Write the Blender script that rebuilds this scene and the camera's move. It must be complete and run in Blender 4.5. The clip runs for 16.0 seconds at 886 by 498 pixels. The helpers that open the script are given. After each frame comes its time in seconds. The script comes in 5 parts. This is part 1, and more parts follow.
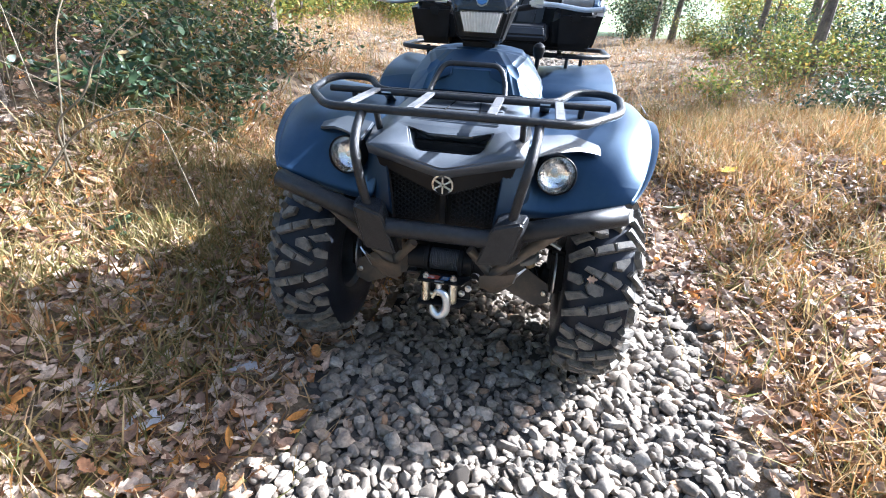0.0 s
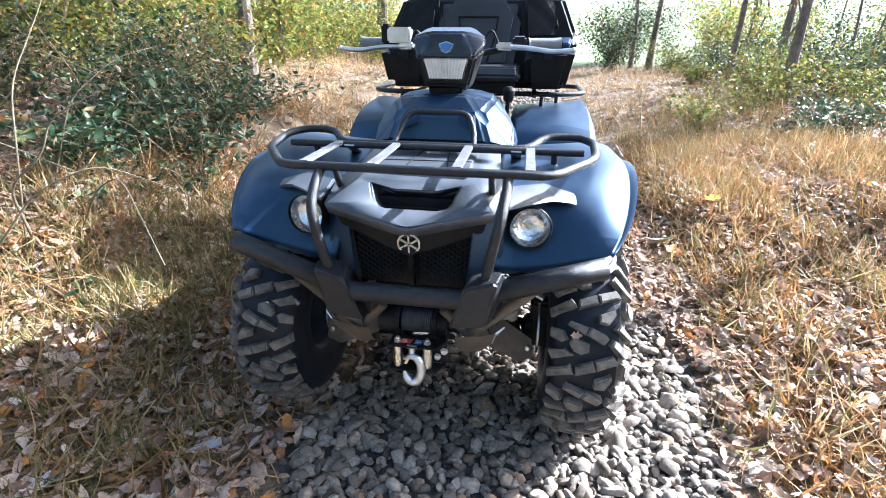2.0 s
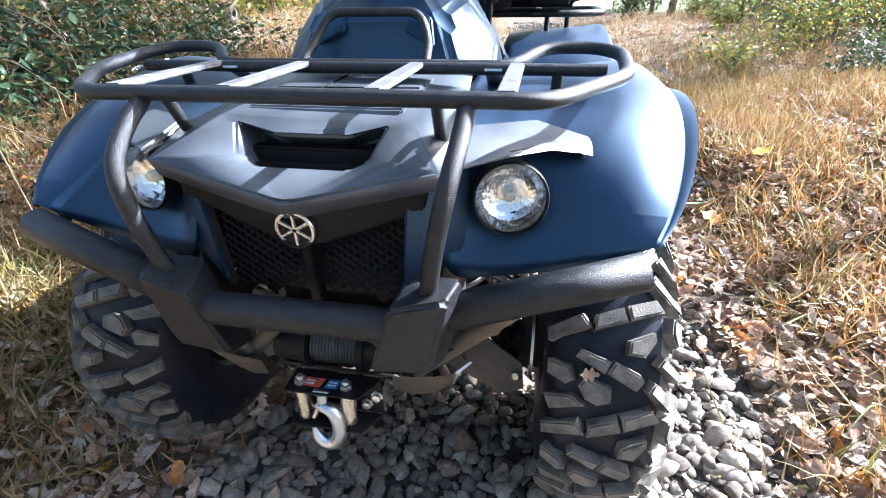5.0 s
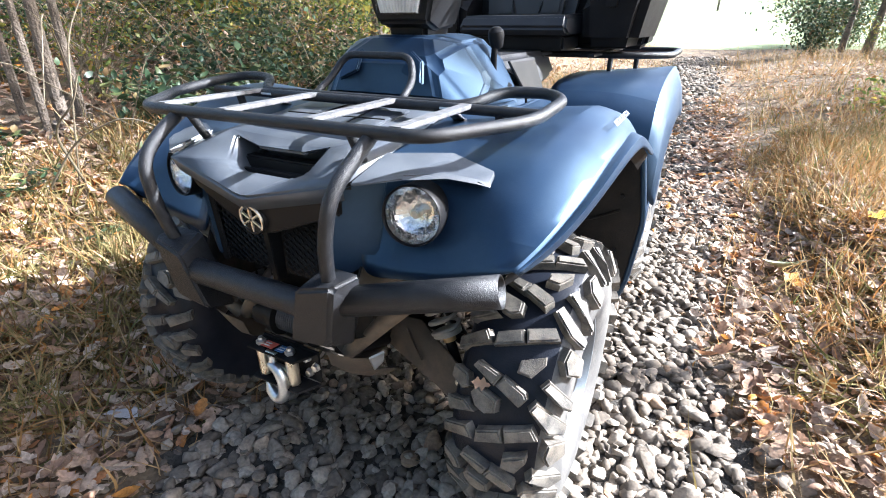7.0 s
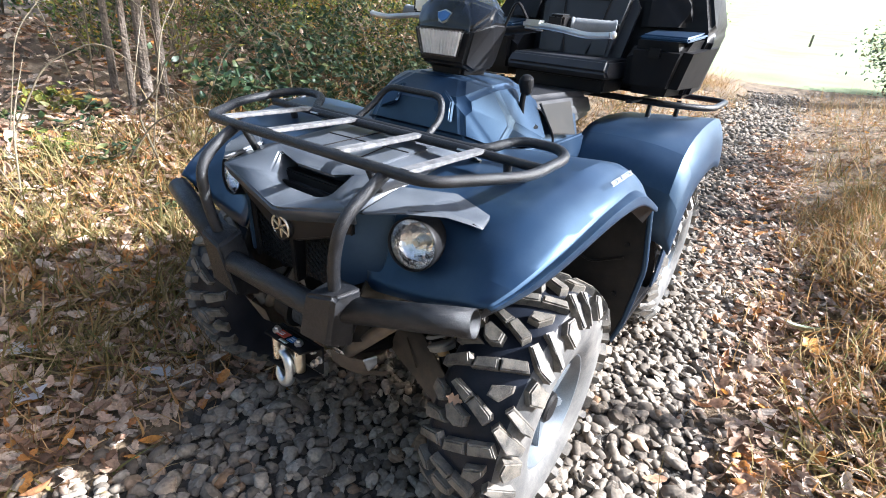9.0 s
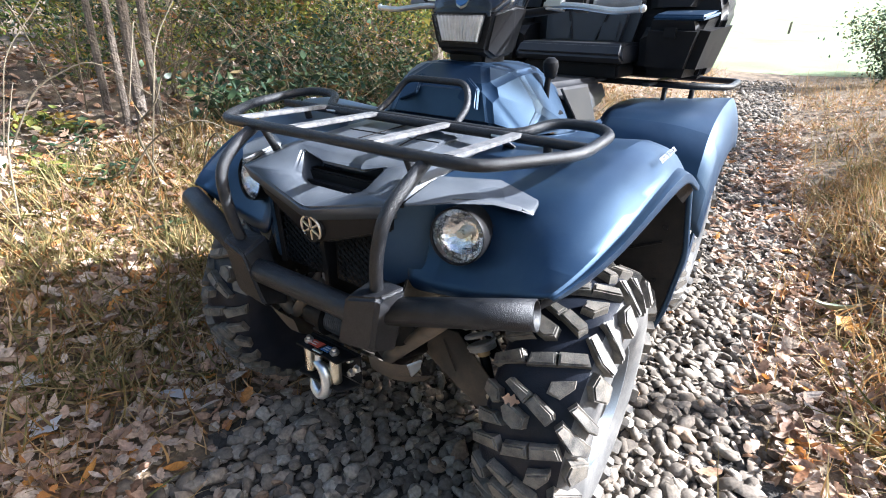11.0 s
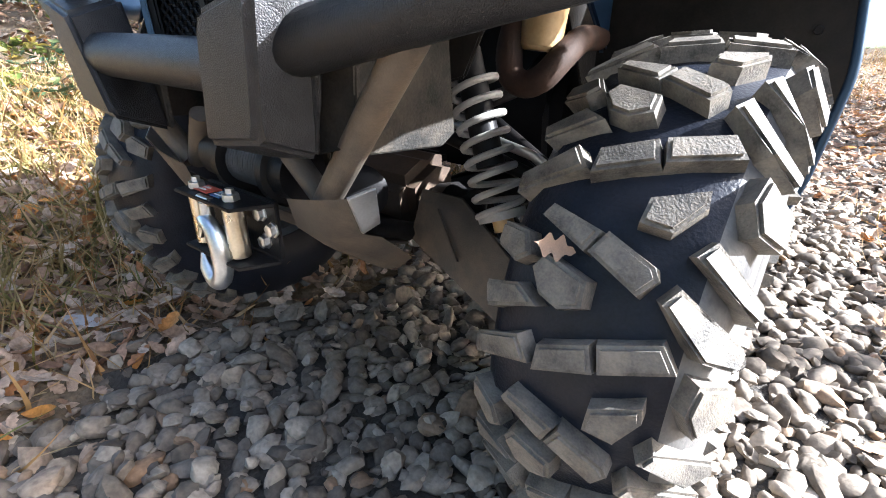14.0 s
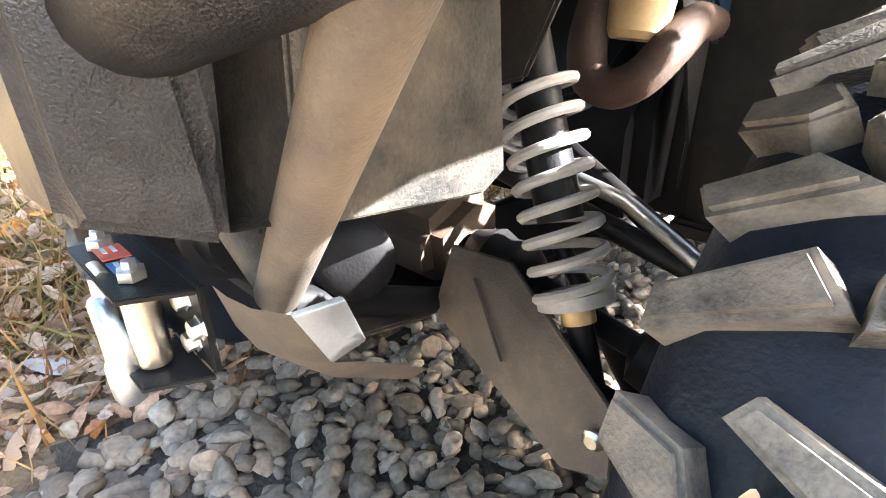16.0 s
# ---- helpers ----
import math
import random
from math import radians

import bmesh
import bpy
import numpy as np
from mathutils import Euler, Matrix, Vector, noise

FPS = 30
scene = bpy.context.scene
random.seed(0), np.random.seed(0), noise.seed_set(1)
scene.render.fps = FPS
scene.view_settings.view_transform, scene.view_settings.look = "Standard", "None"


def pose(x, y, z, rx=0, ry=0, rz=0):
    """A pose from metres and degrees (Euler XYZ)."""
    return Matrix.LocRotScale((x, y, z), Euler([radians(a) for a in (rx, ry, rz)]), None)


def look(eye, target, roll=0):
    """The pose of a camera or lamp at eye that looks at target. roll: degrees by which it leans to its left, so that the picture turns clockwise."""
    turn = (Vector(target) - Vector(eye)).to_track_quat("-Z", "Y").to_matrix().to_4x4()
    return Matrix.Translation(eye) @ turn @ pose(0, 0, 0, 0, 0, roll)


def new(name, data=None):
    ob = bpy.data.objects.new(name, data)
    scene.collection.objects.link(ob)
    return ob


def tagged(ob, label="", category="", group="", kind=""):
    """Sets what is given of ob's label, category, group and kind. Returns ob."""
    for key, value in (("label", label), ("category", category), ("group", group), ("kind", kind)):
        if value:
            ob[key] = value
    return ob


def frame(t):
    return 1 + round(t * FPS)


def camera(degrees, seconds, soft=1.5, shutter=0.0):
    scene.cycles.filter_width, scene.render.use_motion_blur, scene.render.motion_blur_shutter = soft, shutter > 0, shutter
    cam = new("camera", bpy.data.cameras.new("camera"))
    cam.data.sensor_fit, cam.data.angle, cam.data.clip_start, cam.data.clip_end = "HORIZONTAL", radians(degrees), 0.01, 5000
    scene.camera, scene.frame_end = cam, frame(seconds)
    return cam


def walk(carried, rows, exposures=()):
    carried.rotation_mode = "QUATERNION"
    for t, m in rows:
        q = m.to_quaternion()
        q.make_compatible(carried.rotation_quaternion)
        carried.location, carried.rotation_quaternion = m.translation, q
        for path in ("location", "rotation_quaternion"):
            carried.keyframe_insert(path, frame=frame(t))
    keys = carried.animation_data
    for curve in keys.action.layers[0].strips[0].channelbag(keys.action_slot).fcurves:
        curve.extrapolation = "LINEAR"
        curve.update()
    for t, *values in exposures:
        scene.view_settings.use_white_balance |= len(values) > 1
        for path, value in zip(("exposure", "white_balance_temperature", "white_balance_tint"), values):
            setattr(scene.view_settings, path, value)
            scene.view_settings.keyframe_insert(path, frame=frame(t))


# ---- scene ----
cam = camera(84.6, 16.0, soft=1.0)
PATH = [
    (0, (0.233, -1.587, 1.194), (-0.081, 0.166, 0.285), 2.7),
    (0.5, (0.235, -1.548, 1.257), (-0.089, 0.225, 0.39), 2.3),
    (1, (0.235, -1.521, 1.245), (-0.115, 0.265, 0.415), 1.3),
    (1.5, (0.262, -1.495, 1.257), (-0.077, 0.305, 0.454), 1.0),
    (2, (0.273, -1.455, 1.226), (-0.028, 0.354, 0.429), 0.3),
    (2.5, (0.268, -1.392, 1.203), (-0.003, 0.407, 0.373), -0.2),
    (3, (0.245, -1.258, 1.15), (0.015, 0.52, 0.264), -0.1),
    (3.5, (0.225, -1.142, 1.118), (0.02, 0.62, 0.193), 0.2),
    (4, (0.225, -1.048, 1.092), (0.031, 0.703, 0.144), 0.3),
    (4.2, (0.243, -1.004, 1.069), (0.048, 0.744, 0.117), 0.2),
    (6.3, (0.513, -0.915, 1.043), (-0.215, 0.734, 0.176), -1.5),
    (6.5, (0.561, -0.919, 1.043), (-0.204, 0.719, 0.187), -1.2),
    (7, (0.718, -0.943, 1.085), (-0.133, 0.656, 0.239), -0.2),
    (7.5, (0.813, -0.973, 1.117), (-0.133, 0.582, 0.288), 0.3),
    (8, (0.875, -0.973, 1.153), (-0.145, 0.531, 0.317), 2.0),
    (8.5, (0.87, -0.973, 1.186), (-0.166, 0.517, 0.345), 4.3),
    (9, (0.839, -0.968, 1.186), (-0.17, 0.538, 0.341), 5.4),
    (9.2, (0.82, -0.969, 1.171), (-0.176, 0.547, 0.327), 5.7),
    (11.3, (0.734, -0.988, 1.122), (-0.275, 0.536, 0.309), 1.6),
    (11.5, (0.742, -0.99, 1.114), (-0.273, 0.529, 0.3), 1.5),
    (12, (0.735, -0.961, 1.04), (-0.29, 0.549, 0.221), 1.5),
    (12.5, (0.703, -0.907, 0.965), (-0.34, 0.6, 0.165), 1.3),
    (13, (0.686, -0.816, 0.848), (-0.365, 0.695, 0.065), 1.7),
    (13.5, (0.672, -0.764, 0.748), (-0.383, 0.734, -0.053), 2.2),
    (14, (0.606, -0.659, 0.66), (-0.499, 0.786, -0.174), 0.7),
    (14.5, (0.53, -0.555, 0.616), (-0.633, 0.83, -0.237), -0.8),
    (15, (0.47, -0.472, 0.608), (-0.71, 0.876, -0.282), -2.9),
    (15.5, (0.442, -0.429, 0.609), (-0.776, 0.904, -0.25), -1.6),
    (16, (0.442, -0.443, 0.636), (-0.793, 0.89, -0.199), 0.4),
]
EXPOSURES = [(0, 2.77, 5430, 10), (4, 2.92, 5380, 10), (6.5, 2.80, 5700, 10), (7.5, 2.60, 5780, 10), (9, 2.40, 5800, 10), (12.5, 2.58, 5650, 10), (13.5, 2.87, 5680, 10), (14, 3.12, 5780, 10), (14.5, 3.67, 5830, 10), (15, 4.22, 5930, 10), (15.5, 4.52, 6080, 10), (16, 4.72, 6280, 10)]
walk(cam, [(t, look(eye, target, roll)) for t, eye, target, roll in PATH], EXPOSURES)

# ---- world, sun, exposure ----
SUN = Vector((1.45, 0.88, 1.06)).normalized()
world = bpy.data.worlds.new("world")
scene.world = world
world.use_nodes = True
wn = world.node_tree.nodes
sky = wn.new("ShaderNodeTexSky")
sky.sky_type, sky.sun_disc = "NISHITA", False
sky.sun_elevation = math.asin(SUN.z)
sky.sun_rotation = math.atan2(SUN.x, SUN.y)
sky.dust_density, sky.ozone_density = 4.0, 0.3
wn["Background"].inputs["Strength"].default_value = 0.072
world.node_tree.links.new(sky.outputs[0], wn["Background"].inputs["Color"])
sun = new("sun", bpy.data.lights.new("sun", "SUN"))
sun.data.energy, sun.data.angle, sun.data.color = 4.35, radians(0.5), (1.0, 0.975, 0.94)
sun.matrix_world = look(SUN * 30, (0, 0, 0))


# ---- materials ----
def nodes_of(name):
    m = bpy.data.materials.new(name)
    m.use_nodes = True
    t = m.node_tree
    return m, t.nodes, t.links, t.nodes["Principled BSDF"]


def ramp(nd, stops):
    r = nd.new("ShaderNodeValToRGB")
    while len(r.color_ramp.elements) < len(stops):
        r.color_ramp.elements.new(0.5)
    for e, (p, c) in zip(r.color_ramp.elements, stops):
        e.position, e.color = p, (*c, 1)
    return r


def surface(name, dark, light, rough=0.5, metal=0.0, scale=12.0, fine=160.0, bump=0.15, depth=0.004, spread=0.12, dust=None, dust_amount=0.0, spec=0.5, coat=0.0):
    """A solid surface: broad and fine variation of colour, roughness and relief; dust lies in patches."""
    m, nd, ln, b = nodes_of(name)
    co = nd.new("ShaderNodeTexCoord")
    n1, n2 = nd.new("ShaderNodeTexNoise"), nd.new("ShaderNodeTexNoise")
    n1.inputs["Scale"].default_value, n1.inputs["Detail"].default_value = scale, 5
    n2.inputs["Scale"].default_value, n2.inputs["Detail"].default_value = fine, 3
    for n in (n1, n2):
        ln.new(co.outputs["Object"], n.inputs["Vector"])
    add = nd.new("ShaderNodeMath")
    add.operation = "MULTIPLY_ADD"
    add.inputs[1].default_value = 0.35
    ln.new(n2.outputs[0], add.inputs[0])
    ln.new(n1.outputs[0], add.inputs[2])
    r = ramp(nd, [(0.45, dark), (0.85, light)])
    ln.new(add.outputs[0], r.inputs[0])
    colour = r.outputs[0]
    if dust:
        n3 = nd.new("ShaderNodeTexNoise")
        n3.inputs["Scale"].default_value, n3.inputs["Detail"].default_value = scale * 0.6, 8
        n3.inputs["Roughness"].default_value = 0.7
        ln.new(co.outputs["Object"], n3.inputs["Vector"])
        lim = nd.new("ShaderNodeMapRange")
        lim.inputs[1].default_value, lim.inputs[2].default_value = 0.45, 0.75
        lim.inputs[4].default_value = dust_amount
        ln.new(n3.outputs[0], lim.inputs[0])
        mix = nd.new("ShaderNodeMix")
        mix.data_type = "RGBA"
        ln.new(lim.outputs[0], mix.inputs[0])
        ln.new(colour, mix.inputs[6])
        mix.inputs[7].default_value = (*dust, 1)
        colour = mix.outputs[2]
    ln.new(colour, b.inputs["Base Color"])
    mr = nd.new("ShaderNodeMapRange")
    mr.inputs[3].default_value, mr.inputs[4].default_value = max(0.03, rough - spread), min(1, rough + spread)
    ln.new(n1.outputs[0], mr.inputs[0])
    ln.new(mr.outputs[0], b.inputs["Roughness"])
    b.inputs["Metallic"].default_value = metal
    b.inputs["Specular IOR Level"].default_value = spec
    b.inputs["Coat Weight"].default_value, b.inputs["Coat Roughness"].default_value = coat, rough * 0.8
    bp = nd.new("ShaderNodeBump")
    bp.inputs["Strength"].default_value, bp.inputs["Distance"].default_value = bump, depth
    ln.new(n2.outputs[0], bp.inputs["Height"])
    ln.new(bp.outputs[0], b.inputs["Normal"])
    return m


def piecewise(name, stops, rough=0.8, fine=60.0, bump=0.3, depth=0.004, leaf=0.0, grain=0.35, spec=0.3):
    """A material for many pieces: each piece takes its own colour from the stops. leaf: the share of light let through."""
    m, nd, ln, b = nodes_of(name)
    geo, info, co = nd.new("ShaderNodeNewGeometry"), nd.new("ShaderNodeObjectInfo"), nd.new("ShaderNodeTexCoord")
    add, fr = nd.new("ShaderNodeMath"), nd.new("ShaderNodeMath")
    fr.operation = "FRACT"
    ln.new(geo.outputs["Random Per Island"], add.inputs[0])
    ln.new(info.outputs["Random"], add.inputs[1])
    ln.new(add.outputs[0], fr.inputs[0])
    r = ramp(nd, stops)
    ln.new(fr.outputs[0], r.inputs[0])
    n = nd.new("ShaderNodeTexNoise")
    n.inputs["Scale"].default_value, n.inputs["Detail"].default_value = fine, 4
    ln.new(co.outputs["Object"], n.inputs["Vector"])
    mr = nd.new("ShaderNodeMapRange")
    mr.inputs[1].default_value, mr.inputs[2].default_value = 0.3, 0.7
    mr.inputs[3].default_value, mr.inputs[4].default_value = 1 - grain, 1 + grain
    ln.new(n.outputs[0], mr.inputs[0])
    mul = nd.new("ShaderNodeVectorMath")
    mul.operation = "SCALE"
    ln.new(r.outputs[0], mul.inputs[0])
    ln.new(mr.outputs[0], mul.inputs["Scale"])
    ln.new(mul.outputs[0], b.inputs["Base Color"])
    b.inputs["Roughness"].default_value = rough
    b.inputs["Specular IOR Level"].default_value = spec
    bp = nd.new("ShaderNodeBump")
    bp.inputs["Strength"].default_value, bp.inputs["Distance"].default_value = bump, depth
    ln.new(n.outputs[0], bp.inputs["Height"])
    ln.new(bp.outputs[0], b.inputs["Normal"])
    if leaf:
        tr, mx = nd.new("ShaderNodeBsdfTranslucent"), nd.new("ShaderNodeMixShader")
        ln.new(mul.outputs[0], tr.inputs["Color"])
        mx.inputs[0].default_value = leaf
        ln.new(b.outputs[0], mx.inputs[1])
        ln.new(tr.outputs[0], mx.inputs[2])
        ln.new(mx.outputs[0], nd["Material Output"].inputs["Surface"])
    return m


DUST = (0.16, 0.12, 0.085)
PLASTIC = surface("body_plastic", (0.004, 0.010, 0.025), (0.007, 0.018, 0.041), 0.40, 0.0, 7, 420, 0.08, 0.002, 0.06, (0.13, 0.17, 0.22), 0.16, 1.0)
# the blue of reflected sky is put into the specular tint
PLASTIC.node_tree.nodes["Principled BSDF"].inputs["Specular Tint"].default_value = (0.42, 0.68, 1.0, 1)
HOOD = surface("faded_hood_plastic", (0.026, 0.032, 0.043), (0.074, 0.084, 0.100), 0.42, 0.0, 9, 500, 0.12, 0.002, 0.08, (0.26, 0.26, 0.26), 0.14, 0.7)
SIDEWALL = surface("dusty_sunlit_sidewall", (0.040, 0.040, 0.042), (0.10, 0.098, 0.094), 0.6, 0, 14, 200, 0.3, 0.002, 0.1, (0.24, 0.225, 0.205), 0.7)
TRIM = surface("black_trim_plastic", (0.005, 0.005, 0.006), (0.012, 0.012, 0.013), 0.45, 0, 9, 350, 0.2, 0.002, 0.1, DUST, 0.05, 0.15)
LINER = surface("dusty_liner_plastic", (0.006, 0.006, 0.006), (0.016, 0.015, 0.014), 0.55, 0, 10, 240, 0.35, 0.003, 0.1, DUST, 0.12, 0.2)
PAINT = surface("textured_black_paint", (0.004, 0.005, 0.007), (0.017, 0.018, 0.021), 0.38, 0, 60, 700, 1.0, 0.0012, 0.1, DUST, 0.05, 0.4)
WORN = surface("worn_grey_steel", (0.055, 0.055, 0.058), (0.19, 0.19, 0.195), 0.5, 0.1, 60, 300, 0.5, 0.0015, 0.1, (0.08, 0.08, 0.085), 0.6)
DUSTY = surface("dusty_black_steel", (0.030, 0.027, 0.024), (0.075, 0.062, 0.050), 0.6, 0, 12, 500, 0.5, 0.0015, 0.1, (0.20, 0.145, 0.095), 0.7)
RUBBER = surface("tyre_rubber", (0.005, 0.007, 0.012), (0.014, 0.017, 0.026), 0.40, 0, 14, 300, 0.35, 0.002, 0.1, DUST, 0.06, 0.2)
BLOCK = surface("worn_tread_rubber", (0.032, 0.030, 0.028), (0.15, 0.138, 0.120), 0.62, 0, 40, 420, 0.8, 0.0012, 0.12, (0.30, 0.25, 0.19), 0.6)
SEATVINYL = surface("black_vinyl", (0.014, 0.014, 0.016), (0.028, 0.028, 0.031), 0.42, 0, 10, 700, 0.4, 0.001, 0.1)
GRIP = surface("grey_grip_rubber", (0.12, 0.13, 0.14), (0.22, 0.23, 0.24), 0.7, 0, 20, 500, 0.4, 0.002)
ALU = surface("cast_aluminium", (0.50, 0.50, 0.50), (0.70, 0.70, 0.70), 0.38, 1, 14, 300, 0.15, 0.001)
SCUFFED = surface("scuffed_dusty_plate", (0.009, 0.009, 0.009), (0.034, 0.031, 0.027), 0.75, 0, 26, 260, 0.9, 0.002, 0.12, (0.14, 0.11, 0.08), 0.4, 0.15)
ZINC = surface("zinc_plate", (0.50, 0.46, 0.36), (0.72, 0.68, 0.58), 0.3, 1, 20, 300, 0.15, 0.001)
HOOKSTEEL = surface("galvanised_hook", (0.42, 0.46, 0.50), (0.66, 0.70, 0.75), 0.34, 1, 24, 260, 0.25, 0.001)
SPRING = surface("grey_spring_steel", (0.26, 0.25, 0.23), (0.42, 0.40, 0.37), 0.45, 0, 18, 300, 0.2, 0.001, 0.1, DUST, 0.4)
RUST = surface("rusty_exhaust", (0.022, 0.013, 0.009), (0.070, 0.034, 0.020), 0.8, 0.2, 14, 200, 0.4, 0.002)
CASTING = surface("brown_gearcase", (0.035, 0.022, 0.015), (0.09, 0.06, 0.04), 0.65, 0.1, 14, 200, 0.3, 0.002)
RIM = surface("grey_rim_paint", (0.10, 0.12, 0.14), (0.20, 0.23, 0.26), 0.4, 0.6, 9, 300, 0.1, 0.001, 0.1, DUST, 0.4)
CABLE = surface("winch_rope", (0.02, 0.021, 0.023), (0.07, 0.07, 0.075), 0.7, 0, 40, 500, 0.4, 0.001)
SILVER = surface("emblem_silver", (0.50, 0.46, 0.40), (0.66, 0.62, 0.55), 0.3, 0.9, 30, 300, 0.05, 0.001)
BLUE = surface("blue_badge", (0.03, 0.09, 0.24), (0.06, 0.16, 0.36), 0.3, 0, 20, 200, 0.03, 0.001)
RED = surface("red_sticker", (0.42, 0.06, 0.03), (0.55, 0.10, 0.06), 0.4, 0, 20, 200, 0.03, 0.001)
AMBER = surface("tan_plastic", (0.38, 0.24, 0.10), (0.52, 0.36, 0.18), 0.5, 0, 20, 200, 0.05, 0.001)
REFLECTOR = surface("reflector_chrome", (0.78, 0.78, 0.78), (0.90, 0.90, 0.90), 0.16, 1, 30, 60, 0.5, 0.006, 0.06)
LAMPWHITE = surface("ribbed_lamp_optic", (0.62, 0.63, 0.64), (0.80, 0.81, 0.82), 0.22, 0.3, 40, 120, 0.4, 0.003)
PODGLOSS = surface("glossy_black_plastic", (0.004, 0.006, 0.010), (0.011, 0.015, 0.022), 0.22, 0, 8, 400, 0.04, 0.002, 0.05, DUST, 0.05, 0.55)
DECAL = surface("pale_decal", (0.28, 0.30, 0.33), (0.40, 0.42, 0.45), 0.45, 0, 40, 300, 0.05, 0.001)


def glass(name):
    m, nd, ln, b = nodes_of(name)
    b.inputs["Base Color"].default_value = (1, 1, 1, 1)
    b.inputs["Roughness"].default_value = 0.02
    b.inputs["IOR"].default_value = 1.3
    b.inputs["Transmission Weight"].default_value = 1.0
    n, bp = nd.new("ShaderNodeTexNoise"), nd.new("ShaderNodeBump")
    n.inputs["Scale"].default_value = 50
    bp.inputs["Strength"].default_value, bp.inputs["Distance"].default_value = 0.08, 0.002
    ln.new(n.outputs[0], bp.inputs["Height"])
    ln.new(bp.outputs[0], b.inputs["Normal"])
    return m


GLASS = glass("lens_glass")
STONE = piecewise("gravel_stone", [(0.0, (0.095, 0.078, 0.062)), (0.25, (0.150, 0.125, 0.100)), (0.5, (0.205, 0.172, 0.138)), (0.72, (0.265, 0.224, 0.180)), (0.92, (0.36, 0.312, 0.255)), (1.0, (0.25, 0.155, 0.09))], 0.88, 90, 0.45, 0.003, 0.0, 0.28)
DEADLEAF = piecewise("dead_leaf", [(0.0, (0.15, 0.085, 0.05)), (0.18, (0.27, 0.165, 0.11)), (0.4, (0.41, 0.285, 0.20)), (0.6, (0.47, 0.355, 0.27)), (0.8, (0.53, 0.45, 0.375)), (0.93, (0.42, 0.19, 0.08)), (1.0, (0.55, 0.25, 0.05))], 0.55, 90, 0.4, 0.004, 0.22, 0.35, 0.3)
DRYGRASS = piecewise("dry_grass", [(0.0, (0.20, 0.10, 0.040)), (0.25, (0.35, 0.19, 0.070)), (0.5, (0.43, 0.27, 0.115)), (0.68, (0.50, 0.37, 0.22)), (0.82, (0.24, 0.19, 0.07)), (0.92, (0.11, 0.135, 0.04)), (1.0, (0.36, 0.15, 0.04))], 0.6, 30, 0.1, 0.002, 0.3, 0.2)
GREENGRASS = piecewise("olive_grass", [(0.0, (0.10, 0.10, 0.034)), (0.35, (0.18, 0.155, 0.055)), (0.65, (0.28, 0.21, 0.085)), (1.0, (0.36, 0.27, 0.135))], 0.6, 30, 0.1, 0.002, 0.3, 0.2)
SHRUB = piecewise("shrub_leaf", [(0.0, (0.020, 0.045, 0.022)), (0.35, (0.035, 0.070, 0.032)), (0.65, (0.060, 0.100, 0.042)), (0.85, (0.13, 0.14, 0.05)), (1.0, (0.22, 0.13, 0.07))], 0.45, 40, 0.1, 0.002, 0.25, 0.2, 0.45)
AUTUMN = piecewise("autumn_leaf", [(0.0, (0.07, 0.12, 0.03)), (0.35, (0.15, 0.19, 0.045)), (0.65, (0.27, 0.27, 0.06)), (0.85, (0.36, 0.27, 0.06)), (1.0, (0.26, 0.11, 0.04))], 0.5, 30, 0.1, 0.002, 0.45, 0.2)
TWIG = surface("twig_bark", (0.10, 0.080, 0.052), (0.22, 0.18, 0.12), 0.8, 0, 16, 160, 0.5, 0.004)
BARK = surface("tree_bark", (0.075, 0.060, 0.048), (0.22, 0.18, 0.145), 0.9, 0, 8, 60, 0.9, 0.02)
SOIL = surface("litter_soil", (0.055, 0.038, 0.024), (0.19, 0.135, 0.085), 0.95, 0, 5, 70, 0.8, 0.02, 0.05, (0.27, 0.20, 0.12), 0.7)
BED = surface("gravel_bed", (0.025, 0.022, 0.019), (0.075, 0.066, 0.056), 0.95, 0, 12, 120, 0.8, 0.01, 0.05)
FIELD = surface("mown_field", (0.13, 0.18, 0.07), (0.22, 0.26, 0.13), 0.95, 0, 0.4, 20, 0.5, 0.02, 0.05)


# ---- building helpers ----
def mesh_of(name, bm, material, smooth=35):
    me = bpy.data.meshes.new(name)
    bmesh.ops.recalc_face_normals(bm, faces=bm.faces)
    bm.to_mesh(me)
    bm.free()
    me.materials.append(material)
    if smooth:
        me.polygons.foreach_set("use_smooth", [True] * len(me.polygons))
        me.set_sharp_from_angle(angle=radians(smooth))
    return me


def part(name, bm, material, parent=None, label="", smooth=35):
    ob = new(name, mesh_of(name, bm, material, smooth) if isinstance(bm, bmesh.types.BMesh) else bm)
    ob.parent = parent
    return tagged(ob, label)


def thing(name, label, category, at=(0, 0, 0), group="", kind=""):
    ob = new(name)
    ob.location = at
    ob.empty_display_size = 0.1
    return tagged(ob, label, category, group, kind)


def rounded(points, r, closed=False, n=5):
    """A polyline with its corners rounded off by radius r."""
    pts = [Vector(p) for p in points]
    out, last = [], len(pts) - 1
    for i, p in enumerate(pts):
        if not closed and i in (0, last):
            out.append(p)
            continue
        a, b = pts[i - 1] - p, pts[(i + 1) % len(pts)] - p
        cut = min(r, a.length * 0.48, b.length * 0.48)
        a, b = p + a.normalized() * cut, p + b.normalized() * cut
        for k in range(n + 1):
            s = k / n
            out.append(a * (1 - s) ** 2 + p * 2 * s * (1 - s) + b * s * s)
    return out


